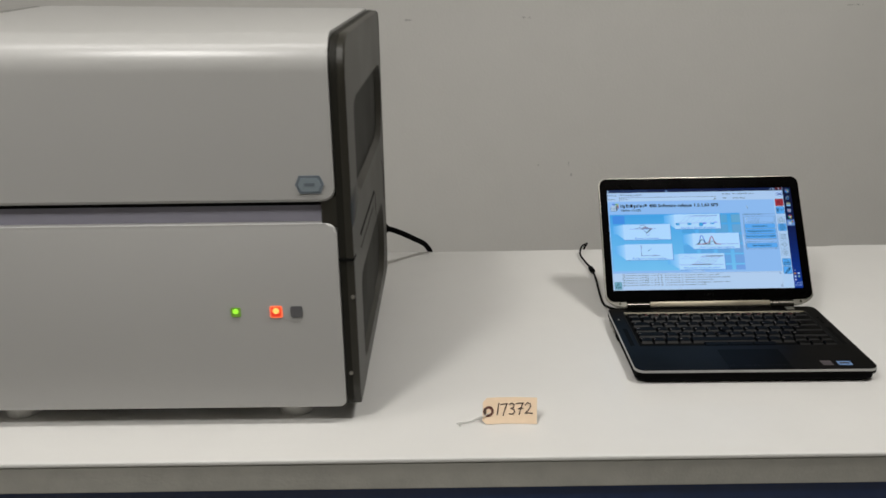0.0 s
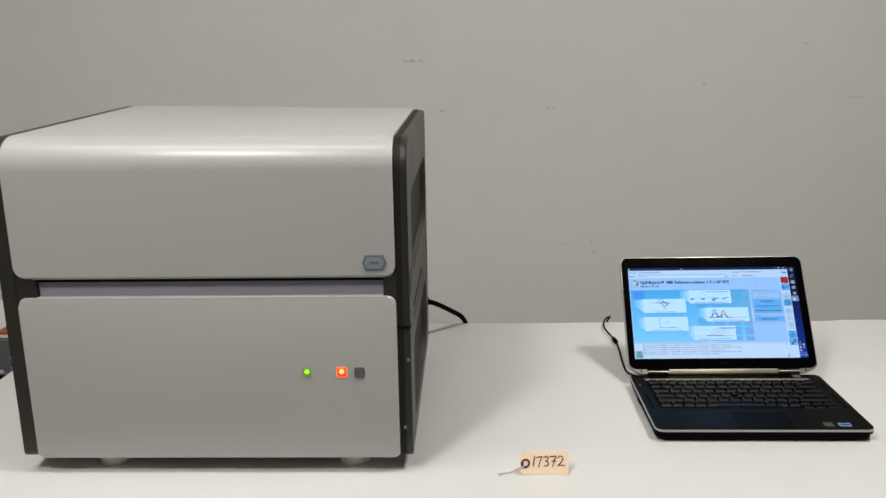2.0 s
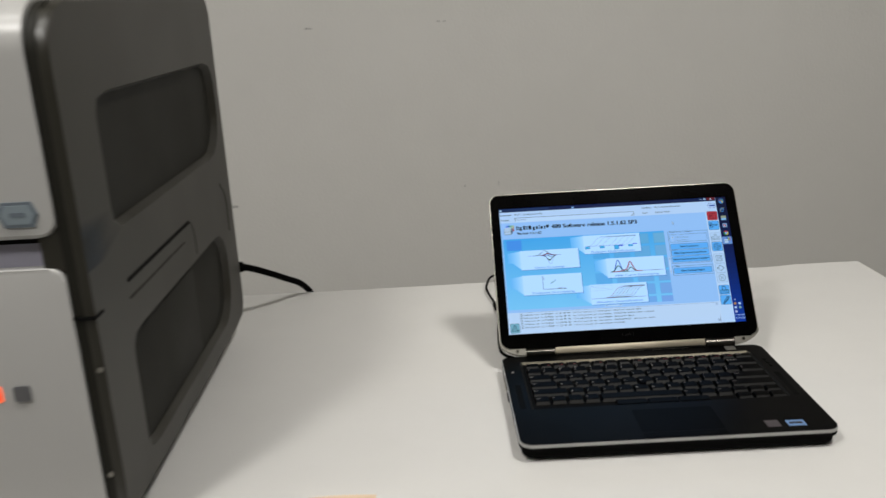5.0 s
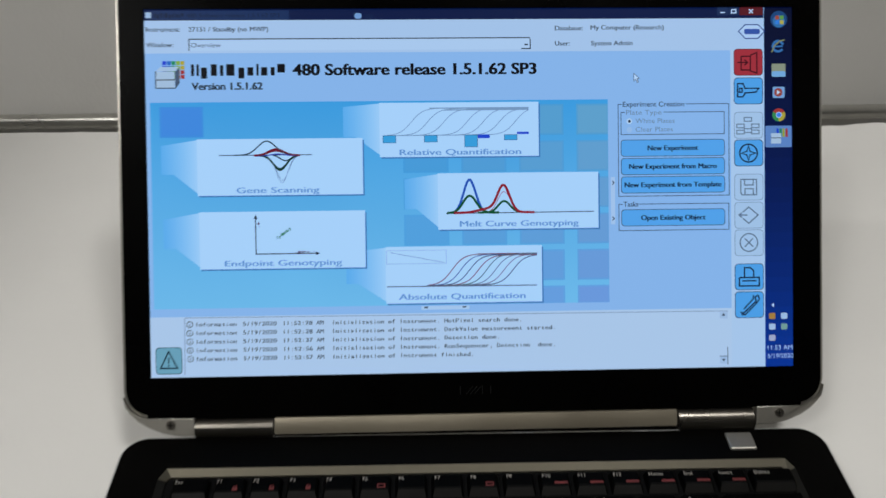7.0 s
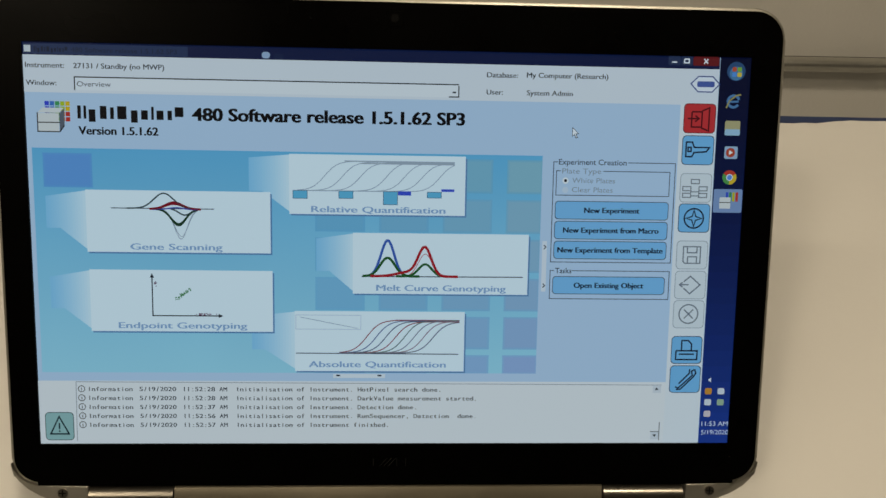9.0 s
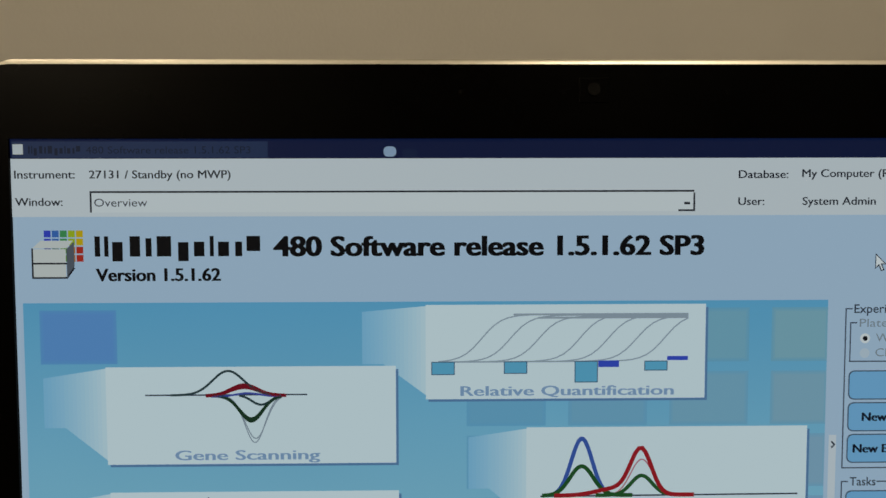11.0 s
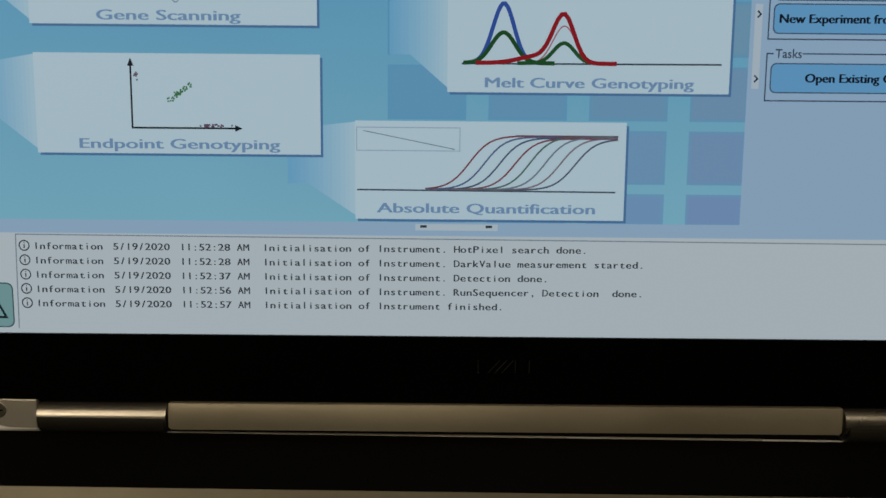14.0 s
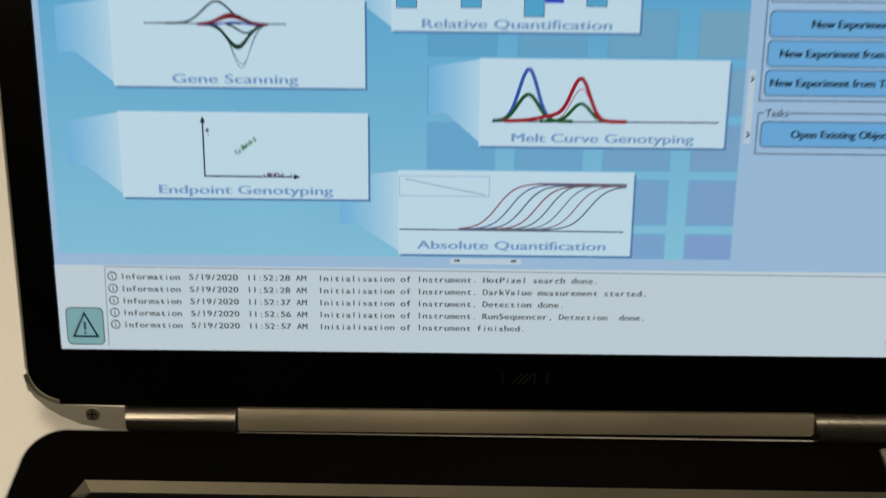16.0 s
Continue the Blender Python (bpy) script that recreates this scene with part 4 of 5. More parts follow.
def circle(cx, cy, r, n=20):
    return [(cx + r * math.cos(2 * math.pi * k / n), cy + r * math.sin(2 * math.pi * k / n)) for k in range(n)]



# window frame and header
panel("title_bar", 0, 0, 1305, 23, (10, 28, 66), 0)
panel("title_glow", 2, 3, 300, 22, (34, 54, 88), 1)
name_bars("title_bar_mark", 21, 17, 9, 62, (24, 36, 58), 2)
words("title_bar_text", "480 Software release 1.5.1.62 SP3", 88, 17, 8.5, (24, 36, 58), 2, wide=192)
panel("title_icon", 3, 6, 15, 18, (205, 210, 215), 2)
panel("title_blob", 436, 9, 451, 21, (150, 176, 205), 2, r=5)
panel("title_blob", 458, 12, 476, 22, (18, 36, 70), 2, r=4)
for x0, x1, c in ((1205, 1229, (38, 54, 84)), (1230, 1252, (38, 54, 84)), (1253, 1304, (112, 30, 34))):
    panel("window_button", x0, 0, x1, 17, c, 1, r=3)
strokes("window_sign", [[(1212, 11), (1222, 11)], [(1236, 5), (1245, 5), (1245, 12), (1236, 12), (1236, 5)], [(1274, 4), (1282, 13)], [(1282, 4), (1274, 13)]], 2.4, (235, 235, 240), 2)
panel("header", 0, 23, 1305, 91, (216, 222, 230), 0)
for x, y, s, w in ((4, 46, "Instrument:", 70), (91, 46, "27131 / Standby (no MWP)", 165), (4, 78, "Window:", 55), (858, 47, "Database:", 59), (934, 46, "My Computer (Research)", 156),
                   (858, 79, "User:", 31), (935, 79, "System Admin", 88)):
    words("header_text", s, x, y, 9.5, (28, 34, 48), 1, wide=w, heavy=0.5)
panel("combo_box", 92, 61, 806, 86, (224, 229, 235), 1)
strokes("combo_edge", [[(92, 86), (92, 62), (805, 62)], [(786, 85), (805, 85), (805, 64)]], 2.2, (40, 44, 54), 2)
words("combo_text", "Overview", 96, 79, 9.5, (60, 66, 82), 2, wide=62)
panel("combo_arrow", 793, 75, 800, 78, (40, 44, 54), 3)
hexo = [(1251, 51), (1265, 37), (1293, 37), (1307, 51), (1293, 66), (1265, 66)]
bm = bmesh.new()
flat(bm, hexo, 1)
show("maker_hexagon", bm, (226, 230, 238))
strokes("maker_outline", [hexo], 2.2, (52, 78, 140), 2, closed=True)
panel("maker_bar", 1263, 46, 1297, 57, (70, 94, 160), 2, r=3)

# main panel
panel("main_panel", 5, 91, 1232, 640, (178, 205, 231), 0)
name_bars("heading_mark", 95, 138, 24, 199, (6, 9, 16), 1)
words("heading", "480 Software release 1.5.1.62 SP3", 306, 138, 23.5, (6, 9, 16), 1, wide=511, bold=0.012, heavy=2.4)
words("version", "Version 1.5.1.62", 96, 167, 15, (6, 9, 16), 1, wide=146, bold=0.01, heavy=1.3)
for i in range(5):
    for k in range(4):
        c = [(40, 70, 200), (40, 110, 190), (40, 150, 90), (170, 190, 50), (220, 180, 40)][i] if k < 2 else [(40, 70, 160), (40, 110, 120), (90, 150, 60), (210, 120, 40), (200, 50, 40)][i]
        panel("icon_tile", 36 + i * 9.4, 107 + k * 9.6, 44 + i * 9.4, 115 + k * 9.6, c, 1)
bm = bmesh.new()
flat(bm, [(22, 128), (32, 119), (70, 119), (62, 128)], 2)
flat(bm, [(22, 129), (61, 129), (61, 163), (22, 163)], 2)
show("icon_front", bm, (214, 216, 216))
bm = bmesh.new()
flat(bm, [(62, 129), (71, 120), (71, 150), (62, 163)], 2)
show("icon_side", bm, (90, 98, 110))
strokes("icon_line", [[(22, 146), (62, 146)], [(22, 128), (22, 163), (62, 163), (71, 151)]], 2, (30, 34, 44), 3)
bm = bmesh.new()
flat(bm, [(1025, 138), (1025, 155), (1029, 151), (1032, 158), (1035, 157), (1032, 150), (1037, 150)], 3)
show("mouse_pointer", bm, (236, 240, 246))
strokes("pointer_edge", [[(1025, 138), (1025, 155), (1029, 151), (1032, 158), (1035, 157), (1032, 150), (1037, 150)]], 1.3, (40, 46, 60), 4, closed=True)

# picture area: soft blue tiles behind five cards
soft = ink(70, 166, 222)
n_, l_ = soft.node_tree.nodes, soft.node_tree.links
tc, ns, rm = n_.new("ShaderNodeTexCoord"), n_.new("ShaderNodeTexNoise"), n_.new("ShaderNodeValToRGB")
ns.inputs["Scale"].default_value, ns.inputs["Detail"].default_value = 16, 1
rm.color_ramp.elements[0].color, rm.color_ramp.elements[1].color = (0.90, 0.92, 0.94, 1), (1.06, 1.04, 1.03, 1)
# artwork's wash, deep blue at its top, paler below; also paints in viewing-angle dimming
px_, wash, mx_ = n_.new("ShaderNodeSeparateXYZ"), n_.new("ShaderNodeValToRGB"), n_.new("ShaderNodeMix")
span = n_.new("ShaderNodeMapRange")
span.inputs["From Min"].default_value, span.inputs["From Max"].default_value = 0.1739 - 193 * PX, 0.1739 - 624 * PX
wash.color_ramp.elements[0].color, wash.color_ramp.elements[1].color = (0.056, 0.405, 0.890, 1), (0.190, 0.600, 1.0, 1)
mx_.data_type, mx_.blend_type = "RGBA", "MULTIPLY"
mx_.inputs["Factor"].default_value = 1.0
l_.new(tc.outputs["Object"], ns.inputs["Vector"])
l_.new(tc.outputs["Object"], px_.inputs["Vector"])
l_.new(px_.outputs["Y"], span.inputs["Value"])
l_.new(span.outputs["Result"], wash.inputs["Fac"])
l_.new(ns.outputs["Fac"], rm.inputs["Fac"])
l_.new(wash.outputs["Color"], mx_.inputs["A"])
l_.new(rm.outputs["Color"], mx_.inputs["B"])
l_.new(mx_.outputs["Result"], n_["Principled BSDF"].inputs["Emission Color"])
panel("picture", 9, 193, 969, 624, (70, 166, 222), 1)


def faded(name, x0, y0, x1, y1, c0, c1, layer):
    """A tile with a soft rim."""
    for k in range(3):
        d = 2.2 * (k - 1)
        panel(name, max(9, x0 + d), max(193, y0 + d), min(969, x1 - d), min(624, y1 - d), tuple(round(a + (b - a) * (k + 1) / 3) for a, b in zip(c0, c1)), layer + 0.2 * k)


# a lattice of tiles: columns every 122.5, rows every 77, strongest towards the right
for i in range(9):
    x0, x1 = max(9, 46 + 122.5 * (i - 1)), min(969, 46 + 122.5 * (i - 1) + 91)
    for k in range(6):
        y0, y1 = 204 + 77 * k, min(624, 204 + 77 * k + 61)
        if y1 - y0 < 12:
            continue
        far, low = i / 8, k / 5
        top = (132, 184, 200)
        end = (146, 173, 217)
        tint = [a + (b - a) * low for a, b in zip(top, end)]
        under = [a + (b - a) * low for a, b in zip((78, 170, 216), (118, 194, 226))]
        mixing = max(0.0, far - 0.48) / 0.52 * 0.90
        c = [u + (t - u) * mixing for u, t in zip(under, tint)]
        if i == 0 and k == 0:
            c, x0, x1, y0, y1 = (84, 154, 218), 30, 116, 204, 264
        edge = [u + (v - u) * 0.4 for u, v in zip(under, c)]
        if mixing < 0.04 and (i, k) != (0, 0):
            continue
        faded("picture_tile", x0, y0, x1, y1, edge, c, 1.2)


def card(x0, y0, x1, y1, px, py0, py1):
    # a tab that grows paler towards the card, in narrow strips
    n, xe, knee = 16, x0 + 4, px + 25

    def edge(a):
        low = py1 if a < knee else py1 + (y1 - 2 - py1) * (a - knee) / max(xe - knee, 1)
        return (a, py0 + (y0 + 1 - py0) * (a - px) / (xe - px)), (a, low)
    cuts = sorted([px + (xe - px) * k / n for k in range(n + 1)] + [min(knee, xe - 0.5)])
    for a, b in zip(cuts, cuts[1:]):
        u = (a - px) / (xe - px)
        bm = bmesh.new()
        (p, q), (r, s) = edge(a), edge(b)
        flat(bm, [p, r, s, q], 3)
        show("card_tab", bm, tuple(round(v + (w - v) * u ** 1.1) for v, w in zip((126, 197, 234), (213, 235, 246))))
    panel("card_shadow", x0 + 3, y0 + 4, x1 + 3, y1 + 3, (84, 134, 180), 4.6)
    panel("card", x0, y0, x1, y1, (222, 239, 248), 5)


card(104, 270, 449, 388, 30, 283, 343)
card(485, 197, 821, 311, 409, 205, 268)
card(606, 346, 947, 465, 536, 358, 421)
card(106, 422, 452, 542, 32, 437, 498)
card(494, 500, 825, 620, 411, 511, 577)
GT = (132, 168, 206)
words("card_title", "Gene Scanning", 185, 383, 12, GT, 6, wide=172, heavy=1.5)
words("card_title", "Relative Quantification", 527, 307, 12, GT, 6, wide=256, heavy=1.5)
words("card_title", "Melt Curve Genotyping", 652, 459, 12, GT, 6, wide=252, heavy=1.5)
words("card_title", "Endpoint Genotyping", 158, 536, 12, GT, 6, wide=244, heavy=1.5)
words("card_title", "Absolute Quantification", 521, 612, 12, GT, 6, wide=268, heavy=1.5)


def bell(cx, w, h, base, x0, x1, n=40):
    return [(x0 + (x1 - x0) * k / n, base - h * math.exp(-(((x0 + (x1 - x0) * k / n) - cx) / w) ** 2)) for k in range(n + 1)]


def sigm(x0, x1, mid, base, top, w, n=36):
    return [(x0 + (x1 - x0) * k / n, base - (base - top) / (1 + math.exp(-((x0 + (x1 - x0) * k / n) - mid) / w))) for k in range(n + 1)]


# first card: difference curves
strokes("curve", [[(150, 304), (343, 304)]], 1.8, (60, 72, 90), 6)
strokes("curve", [bell(249, 26, 29, 304, 180, 300), bell(288, 16, -12, 304, 262, 312)], 2.8, (40, 66, 72), 7)
strokes("curve", [bell(268, 22, 13, 305, 222, 318), bell(268, 24, 10, 305, 222, 318)], 4.2, (138, 20, 38), 7)
strokes("curve", [bell(272, 20, 4, 306, 228, 312)], 2.4, (60, 80, 170), 7)
strokes("curve", [bell(276, 20, -28, 305, 230, 312), bell(276, 19, -31, 305, 232, 312)], 3.6, (24, 60, 42), 7)
strokes("curve", [bell(280, 17, -57, 305, 240, 312), bell(281, 18, -52, 305, 240, 313)], 1.3, (146, 160, 176), 6)
# second card: faint rising curves and blocks
strokes("curve", [sigm(500, 800, 552 + 34 * k + (16 if k > 2 else 0), 266, 209 + (k % 3), 12) for k in range(7)], 1.6, (156, 172, 188), 6)
strokes("curve", [[(590, 209), (800, 209)], [(620, 213), (800, 213)]], 2.4, (156, 170, 186), 6)
for x, y, h in ((492, 266, 15), (579, 266, 14), (664, 266, 25), (748, 266, 11)):
    panel("block", x, y, x + 27, y + h, (76, 178, 216), 7)
strokes("block_edge", [[(x, y), (x + 27, y), (x + 27, y + h), (x, y + h)] for x, y, h in ((492, 266, 15), (579, 266, 14), (664, 266, 25), (748, 266, 11))], 1.2, (70, 110, 140), 8, closed=True)
panel("block", 692, 265, 717, 273, (42, 78, 200), 7)
panel("block", 775, 260, 800, 265, (42, 78, 200), 7)
# third card: melting peaks
strokes("curve", [bell(673, 18, 70, 430, 625, 735)], 5.0, (46, 92, 176), 7)
strokes("curve", [bell(673, 20, 36, 430, 625, 735)], 5.0, (20, 86, 44), 8)
strokes("curve", [bell(746, 18, 24, 430, 690, 800)], 4.6, (24, 90, 48), 8)
strokes("curve", [[(x, y - 8 * math.exp(-((x - 712) / 30) ** 2)) for x, y in bell(745, 18, 56, 430, 640, 810)]], 5.2, (178, 30, 42), 9)
strokes("curve", [bell(746, 19, 44, 430, 700, 800)], 1.6, (200, 120, 130), 7)
strokes("curve", [[(623, 431), (937, 430)]], 2.0, (60, 70, 86), 6)
# fourth card: end-point plot
strokes("axis", [[(223, 429), (223, 511), (354, 511)]], 2.2, (24, 30, 40), 7)
for tip in ([(219, 437), (223, 428), (227, 437)], [(348, 507), (357, 511), (348, 515)]):
    bm = bmesh.new()
    flat(bm, tip, 7)
    show("axis_tip", bm, (24, 30, 40))
rng = random.Random(5)
for k in range(46):
    s = rng.gauss(0, 6)
    x, y = 281 + s + rng.gauss(0, 1.6), 469 - 0.75 * s + rng.gauss(0, 1.6)
    panel("plot_dot", x - 1, y - 1, x + 1, y + 1, (60, 130, 80), 7 + 0.01 * k)
for k in range(30):
    x, y = 322 + rng.gauss(0, 9), 508 + rng.gauss(0, 0.8)
    panel("plot_dot", x - 1, y - 1, x + 1, y + 1, (120, 90, 110), 8 + 0.01 * k)
for k in range(8):
    x, y = 230 + rng.gauss(0, 2), 446 + rng.gauss(0, 5)
    panel("plot_dot", x - 1, y - 1, x + 1, y + 1, (120, 90, 110), 8 + 0.01 * k)
# fifth card: rising curves
cols = [(150, 70, 80), (90, 110, 150), (80, 96, 120), (150, 70, 80), (90, 120, 110), (130, 140, 150), (150, 130, 140), (90, 100, 120)]
for k, c in enumerate(cols):
    strokes("curve", [sigm(580, 815, 634 + 18.5 * k, 583, 517 + (k % 4), 12.5)], 2.0, c, 7)
strokes("curve", [[(496, 584), (814, 585)]], 2.0, (80, 90, 106), 6)
strokes("curve", [[(690, 517), (815, 517)], [(720, 520), (815, 520)]], 1.8, (86, 84, 98), 6)
strokes("inset", [[(496, 508), (622, 508), (622, 536), (496, 536)]], 1.0, (170, 190, 210), 6, closed=True)
strokes("inset_line", [[(504, 512), (616, 534)]], 1.0, (120, 140, 160), 7)

# right-hand group boxes and buttons
GREYT = (134, 146, 160)


def group(x0, y0, x1, y1, gap):
    strokes("group_box", [[(x0 + 8, y0), (x0, y0), (x0, y1), (x1, y1), (x1, y0), (gap, y0)]], 1.6, (70, 84, 106), 2)


group(991, 204, 1229, 399, 1136)
group(997, 221, 1219, 268, 1088)
group(991, 416, 1228, 472, 1034)
words("group_title", "Experiment Creation", 1001, 209, 10.5, (40, 50, 68), 2, wide=132, bold=0.008)
words("group_title", "Plate Type", 1008, 226, 10, GREYT, 2, wide=76)
words("option_text", "White Plates", 1028, 244, 10, GREYT, 2, wide=84)
words("option_text", "Clear Plates", 1028, 262, 10, GREYT, 2, wide=80)
words("group_title", "Tasks", 1001, 421, 10.5, (40, 50, 68), 2, wide=32, bold=0.008)
for y, c in ((240, (232, 236, 242)), (258, (196, 212, 228))):
    bm = bmesh.new()
    flat(bm, circle(1015, y, 6), 2)
    show("option_dot", bm, c)
bm = bmesh.new()
flat(bm, circle(1015, 240, 3), 3)
show("option_dot", bm, (20, 24, 32))
for y0, s, w in ((280, "New Experiment", 108), (319, "New Experiment from Macro", 188), (358, "New Experiment from Template", 208), (428, "Open Existing Object", 138)):
    panel("button_edge", 996, y0 - 1, 1220, y0 + 35, (74, 98, 124), 2, r=7)
    panel("button", 997.5, y0 + 0.5, 1218.5, y0 + 33.5, (112, 184, 230), 3, r=6)
    words("button_text", s, 1108 - w / 2, y0 + 22, 10.5, (14, 24, 42), 4, wide=w, heavy=1.3)
panel("splitter", 974, 358, 983, 458, (214, 222, 232), 2)
strokes("splitter_mark", [[(977, 366), (981, 370), (977, 374)], [(977, 442), (981, 446), (977, 450)]], 2, (50, 60, 76), 3)
panel("splitter", 568, 626, 670, 634, (218, 226, 234), 2)
strokes("splitter_mark", [[(574, 629), (582, 629)], [(655, 629), (663, 629)]], 3, (50, 60, 76), 3)

# toolbar
panel("toolbar", 1233, 91, 1305, 768, (220, 226, 232), 1)
TB = [(89, "r"), (150, "b"), (223, "w"), (282, "b"), (355, "w"), (415, "w"), (474, "w"), (547, "b"), (607, "b")]
for y, c in TB:
    col = {"r": (206, 54, 58), "b": (104, 180, 226), "w": (212, 220, 226)}[c]
    panel("tool_edge", 1240, y - 1, 1303, y + 56, {"r": (120, 40, 48), "b": (60, 84, 112), "w": (160, 172, 184)}[c], 2, r=8)
    panel("tool_button", 1241.5, y + 0.5, 1301.5, y + 54.5, col, 3, r=7)
D = (26, 36, 56)
Gy = (112, 122, 136)
strokes("tool_sign", [[(1256, 104), (1256, 133), (1276, 133)], [(1256, 104), (1276, 104)], [(1276, 102), (1290, 96), (1290, 140), (1276, 135), (1276, 102)], [(1248, 117), (1270, 117)], [(1263, 111), (1270, 117), (1263, 123)]], 3, (90, 20, 28), 4)
strokes("tool_sign", [[(1248, 162), (1260, 162), (1264, 172), (1294, 172), (1288, 180), (1264, 182), (1260, 190), (1248, 190)], [(1252, 172), (1258, 172), (1258, 180), (1252, 180)]], 3, D, 4, closed=True)
net = []
for x, y in ((1262, 234), (1246, 248), (1246, 261), (1278, 248), (1278, 261), (1262, 258)):
    net.append([(x, y), (x + 16, y), (x + 16, y + 8), (x, y + 8)])
strokes("tool_sign", net, 2, Gy, 4, closed=True)
strokes("tool_sign", [circle(1271, 310, 19, 28)], 3, D, 4, closed=True)
star = [(1271 + r * math.cos(math.pi * k / 4 - math.pi / 2), 310 + r * math.sin(math.pi * k / 4 - math.pi / 2)) for k, r in enumerate((16, 5, 16, 5, 16, 5, 16, 5))]
strokes("tool_sign", [star], 2.6, D, 4, closed=True)
strokes("tool_sign", [[(1254, 366), (1288, 366), (1288, 399), (1257, 399), (1254, 395)], [(1262, 366), (1281, 366), (1281, 378), (1262, 378)], [(1263, 386), (1281, 386), (1281, 399), (1263, 399)]], 2.4, Gy, 4, closed=True)
strokes("tool_sign", [[(1258, 436), (1271, 425), (1291, 442), (1271, 460), (1258, 449)], [(1250, 442), (1268, 442)], [(1256, 437), (1250, 442), (1256, 447)]], 2.6, Gy, 4)
strokes("tool_sign", [circle(1271, 501, 19, 28)], 2.6, Gy, 4, closed=True)
strokes("tool_sign", [[(1262, 492), (1280, 510)], [(1280, 492), (1262, 510)]], 2.6, Gy, 5)
strokes("tool_sign", [[(1261, 576), (1261, 555), (1274, 555), (1281, 562), (1281, 576)], [(1250, 576), (1293, 576), (1293, 594), (1250, 594), (1250, 576)], [(1256, 583), (1287, 583)]], 3, D, 4)
strokes("tool_sign", [[(1252, 650), (1258, 653), (1286, 627), (1284, 618), (1290, 614)], [(1259, 644), (1280, 622), (1280, 614)], [(1290, 614), (1293, 622), (1288, 630), (1263, 655), (1254, 656)]], 3, D, 4)

# message area
panel("message_area", 0, 641, 1233, 768, (225, 227, 230), 1)
strokes("message_edge", [[(72, 643), (1225, 647)], [(72, 643), (70, 762)]], 1.4, (150, 158, 170), 2)
LOG = [("5/19/2020", "11:52:28", "Initialisation of Instrument. HotPixel search done."), ("5/19/2020", "11:52:28", "Initialisation of Instrument. DarkValue measurement started."),
       ("5/19/2020", "11:52:37", "Initialisation of Instrument. Detection done."), ("5/19/2020", "11:52:56", "Initialisation of Instrument. RunSequencer, Detection  done."),
       ("5/19/2020", "11:52:57", "Initialisation of Instrument finished.")]
for k, (d, tm, msg) in enumerate(LOG):
    y = 661.5 + 18.1 * k
    words("log_line", "Information", 93, y, 8.6, (72, 76, 84), 2, grid=7.93, heavy=0.7)
    words("log_line", d, 192, y, 8.6, (72, 76, 84), 2, grid=7.93, heavy=0.7)
    words("log_line", tm, 275, y, 8.6, (72, 76, 84), 2, grid=7.93, heavy=0.7)
    words("log_line", "AM", 346, y, 8.6, (72, 76, 84), 2, grid=7.93, heavy=0.7)
    words("log_line", msg, 378, y, 8.6, (72, 76, 84), 2, grid=7.93, heavy=0.7)
    strokes("log_icon", [circle(82, y - 4.5, 6.2, 16)], 1.5, (60, 64, 74), 2, closed=True)
    strokes("log_icon", [[(82, y - 6), (82, y - 1)], [(82, y - 8.4), (82, y - 7.4)]], 1.6, (60, 64, 74), 2)
panel("warning_edge", 10, 704, 65, 761, (70, 96, 100), 2, r=8)
panel("warning_button", 11.5, 705.5, 63.5, 759.5, (140, 182, 182), 3, r=7)
strokes("warning_sign", [[(37, 713), (20, 748), (55, 748)]], 3, (24, 46, 52), 4, closed=True)
strokes("warning_sign", [[(37, 726), (37, 738)], [(37, 741), (37, 744)]], 3, (24, 46, 52), 4)
for y0, s in ((647, 1), (744, -1)):
    panel("scroll_button", 1207, y0, 1224, y0 + 16, (206, 212, 220), 2)
    bm = bmesh.new()
    flat(bm, [(1211, y0 + 8 + 2 * s), (1219, y0 + 8 + 2 * s), (1215, y0 + 8 - 3 * s)], 3)
    show("scroll_sign", bm, (40, 46, 58))
strokes("scroll_line", [[(1224, 724), (1224, 762)], [(1206, 744), (1224, 744)]], 1.6, (90, 98, 110), 3)

# task bar
panel("task_bar", 1306, 0, 1366, 768, (12, 46, 116), 0)
for k in range(24):
    u = k / 23
    panel("task_bar_shade", 1306, 32 * k, 1366, 32 * k + 32, tuple(round(a + (b - a) * u ** 1.3) for a, b in zip((2, 13, 44), (10, 58, 142))), 1)
panel("active_task", 1308, 252, 1365, 298, (120, 148, 190), 2, r=3)
for i in range(4):
    panel("task_icon_tile", 1332 + i * 6.5, 258, 1337 + i * 6.5, 276, [(40, 80, 190), (40, 140, 90), (190, 180, 50), (200, 60, 44)][i], 3)
panel("task_icon", 1320, 268, 1342, 290, (214, 216, 216), 4)
strokes("task_icon_line", [[(1320, 278), (1342, 278)]], 1.5, (40, 46, 56), 5)
bm = bmesh.new()
flat(bm, circle(1338, 26, 18, 28), 2)
show("start_orb", bm, (40, 78, 118))
bm = bmesh.new()
flat(bm, circle(1338, 30, 13, 24), 3)
show("start_orb", bm, (66, 124, 164))
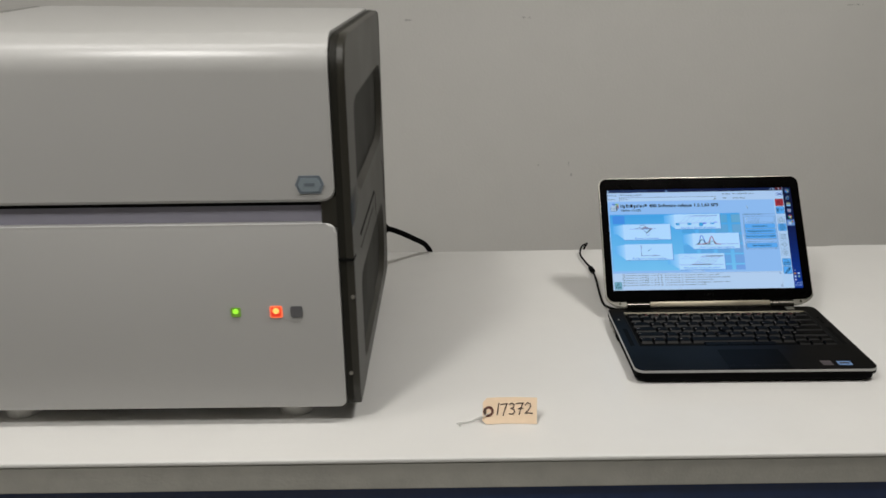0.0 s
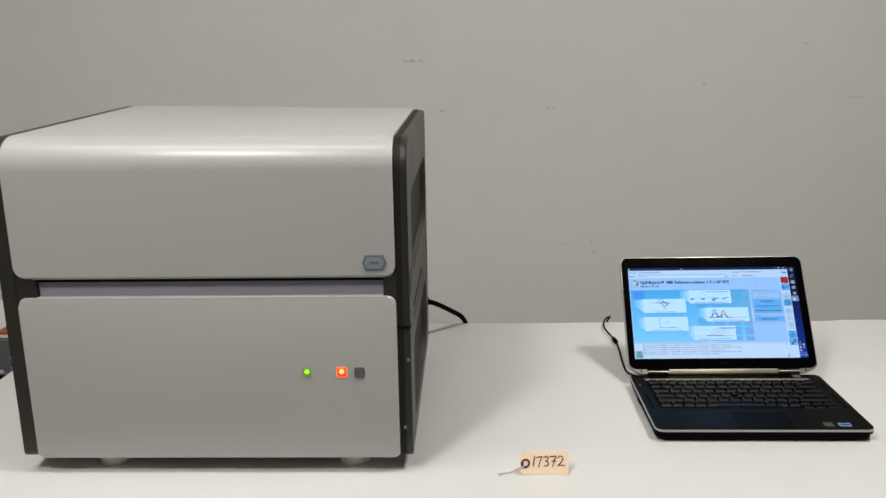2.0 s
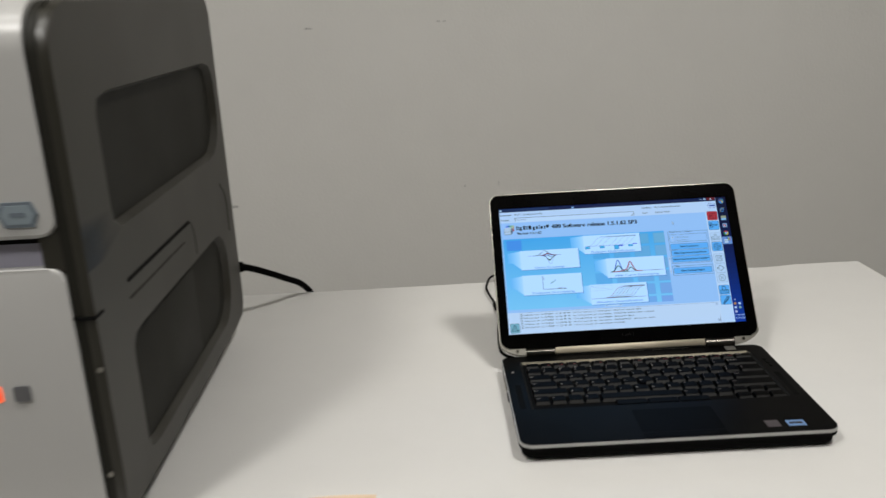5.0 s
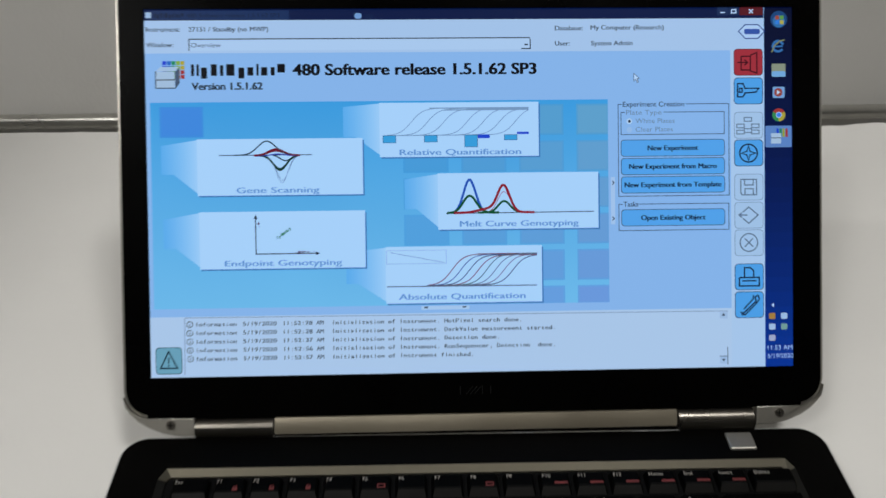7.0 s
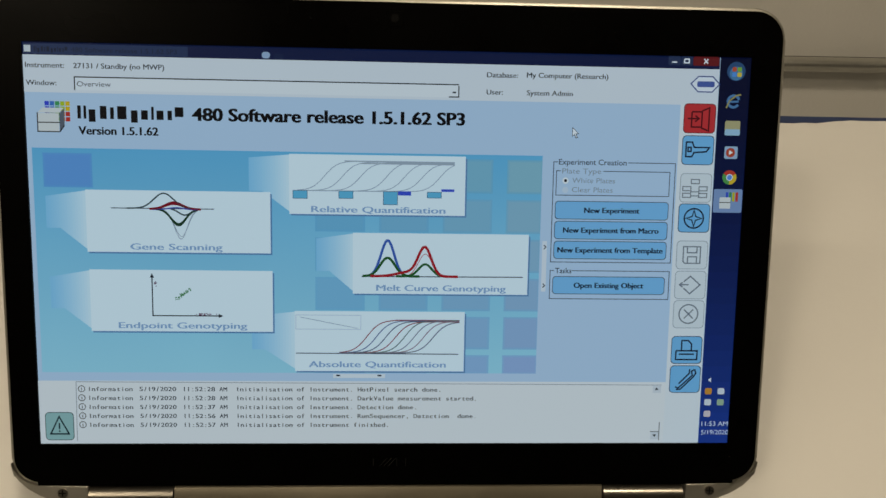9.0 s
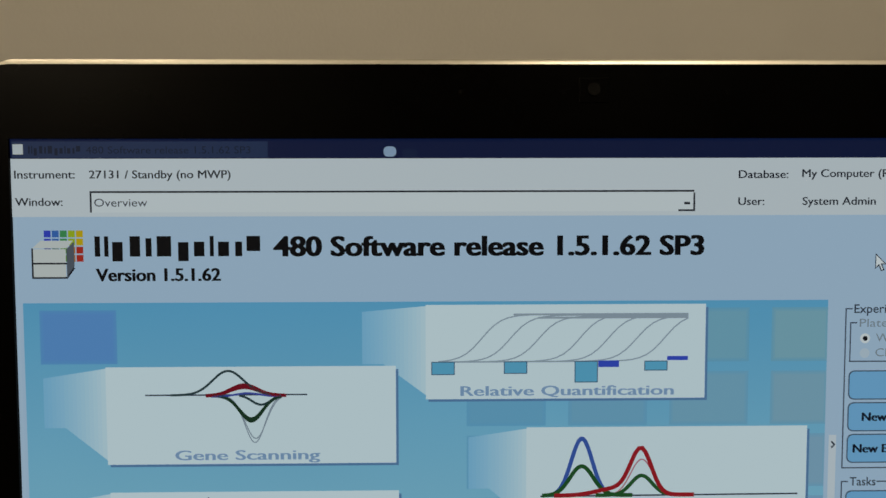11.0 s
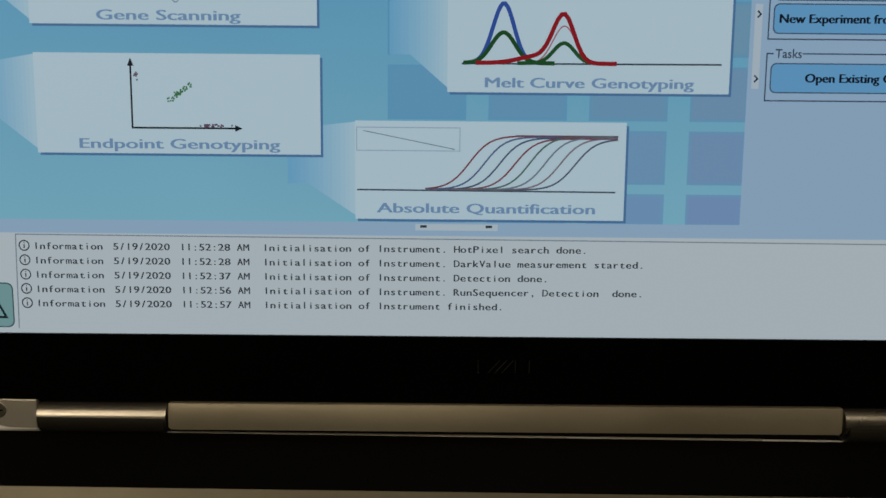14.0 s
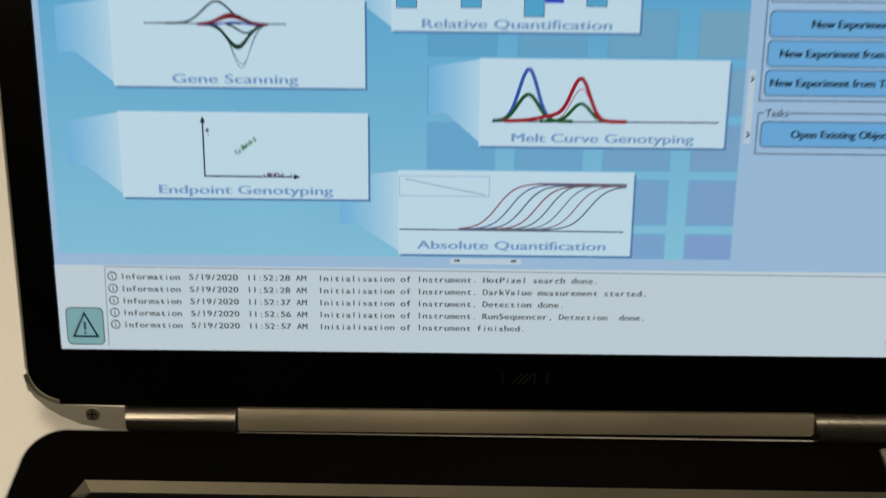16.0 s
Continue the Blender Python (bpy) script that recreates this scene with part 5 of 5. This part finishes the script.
for x, y, c in ((1330, 18, (200, 84, 56)), (1340, 18, (120, 170, 70)), (1330, 28, (70, 140, 210)), (1340, 28, (222, 186, 70))):
    panel("start_flag", x, y, x + 8.5, y + 8.5, c, 4, r=2)
strokes("browser_icon", [circle(1336, 83, 11, 22)[2:]], 5, (70, 122, 168), 3)
strokes("browser_icon", [[(1326, 84), (1346, 83)]], 3.5, (70, 122, 168), 4)
strokes("browser_swoosh", [[(1322, 96), (1328, 82), (1340, 72), (1350, 70)]], 3, (158, 144, 92), 5)
panel("folder_icon", 1322, 120, 1352, 145, (176, 164, 124), 3, r=3)
panel("folder_icon", 1322, 136, 1352, 148, (150, 190, 214), 4, r=3)
panel("player_icon", 1324, 169, 1350, 193, (150, 180, 206), 3, r=3)
bm = bmesh.new()
flat(bm, circle(1336, 181, 9), 4)
show("player_icon", bm, (190, 70, 50))
bm = bmesh.new()
flat(bm, [(1333, 176), (1341, 181), (1333, 186)], 5)
show("player_sign", bm, (240, 236, 230))
for a0, c in ((210, (200, 60, 50)), (330, (220, 180, 60)), (90, (70, 150, 80))):
    bm = bmesh.new()
    flat(bm, [(1337, 229)] + [(1337 + 14 * math.cos(radians(a0 + 12 * k)), 229 + 14 * math.sin(radians(a0 + 12 * k))) for k in range(11)], 3)
    show("wheel_icon", bm, c)
bm = bmesh.new()
flat(bm, circle(1337, 229, 6.5), 4)
show("wheel_icon", bm, (220, 228, 236))
bm = bmesh.new()
flat(bm, circle(1337, 229, 5), 5)
show("wheel_icon", bm, (80, 140, 220))
bm = bmesh.new()
flat(bm, [(1319, 636), (1325, 631), (1325, 641)], 2)
show("tray_arrow", bm, (220, 226, 236))
for x, y, c in ((1314, 653, (210, 140, 60)), (1340, 653, (206, 212, 220)), (1314, 676, (206, 212, 220)), (1340, 676, (150, 176, 150)), (1314, 700, (206, 190, 196))):
    panel("tray_icon", x, y, x + 14, y + 13, c, 2, r=3)
words("clock_text", "11:53 AM", 1311, 732, 9.5, (214, 224, 238), 2, wide=54)
words("clock_text", "5/19/2020", 1311, 750, 9.5, (214, 224, 238), 2, wide=56)
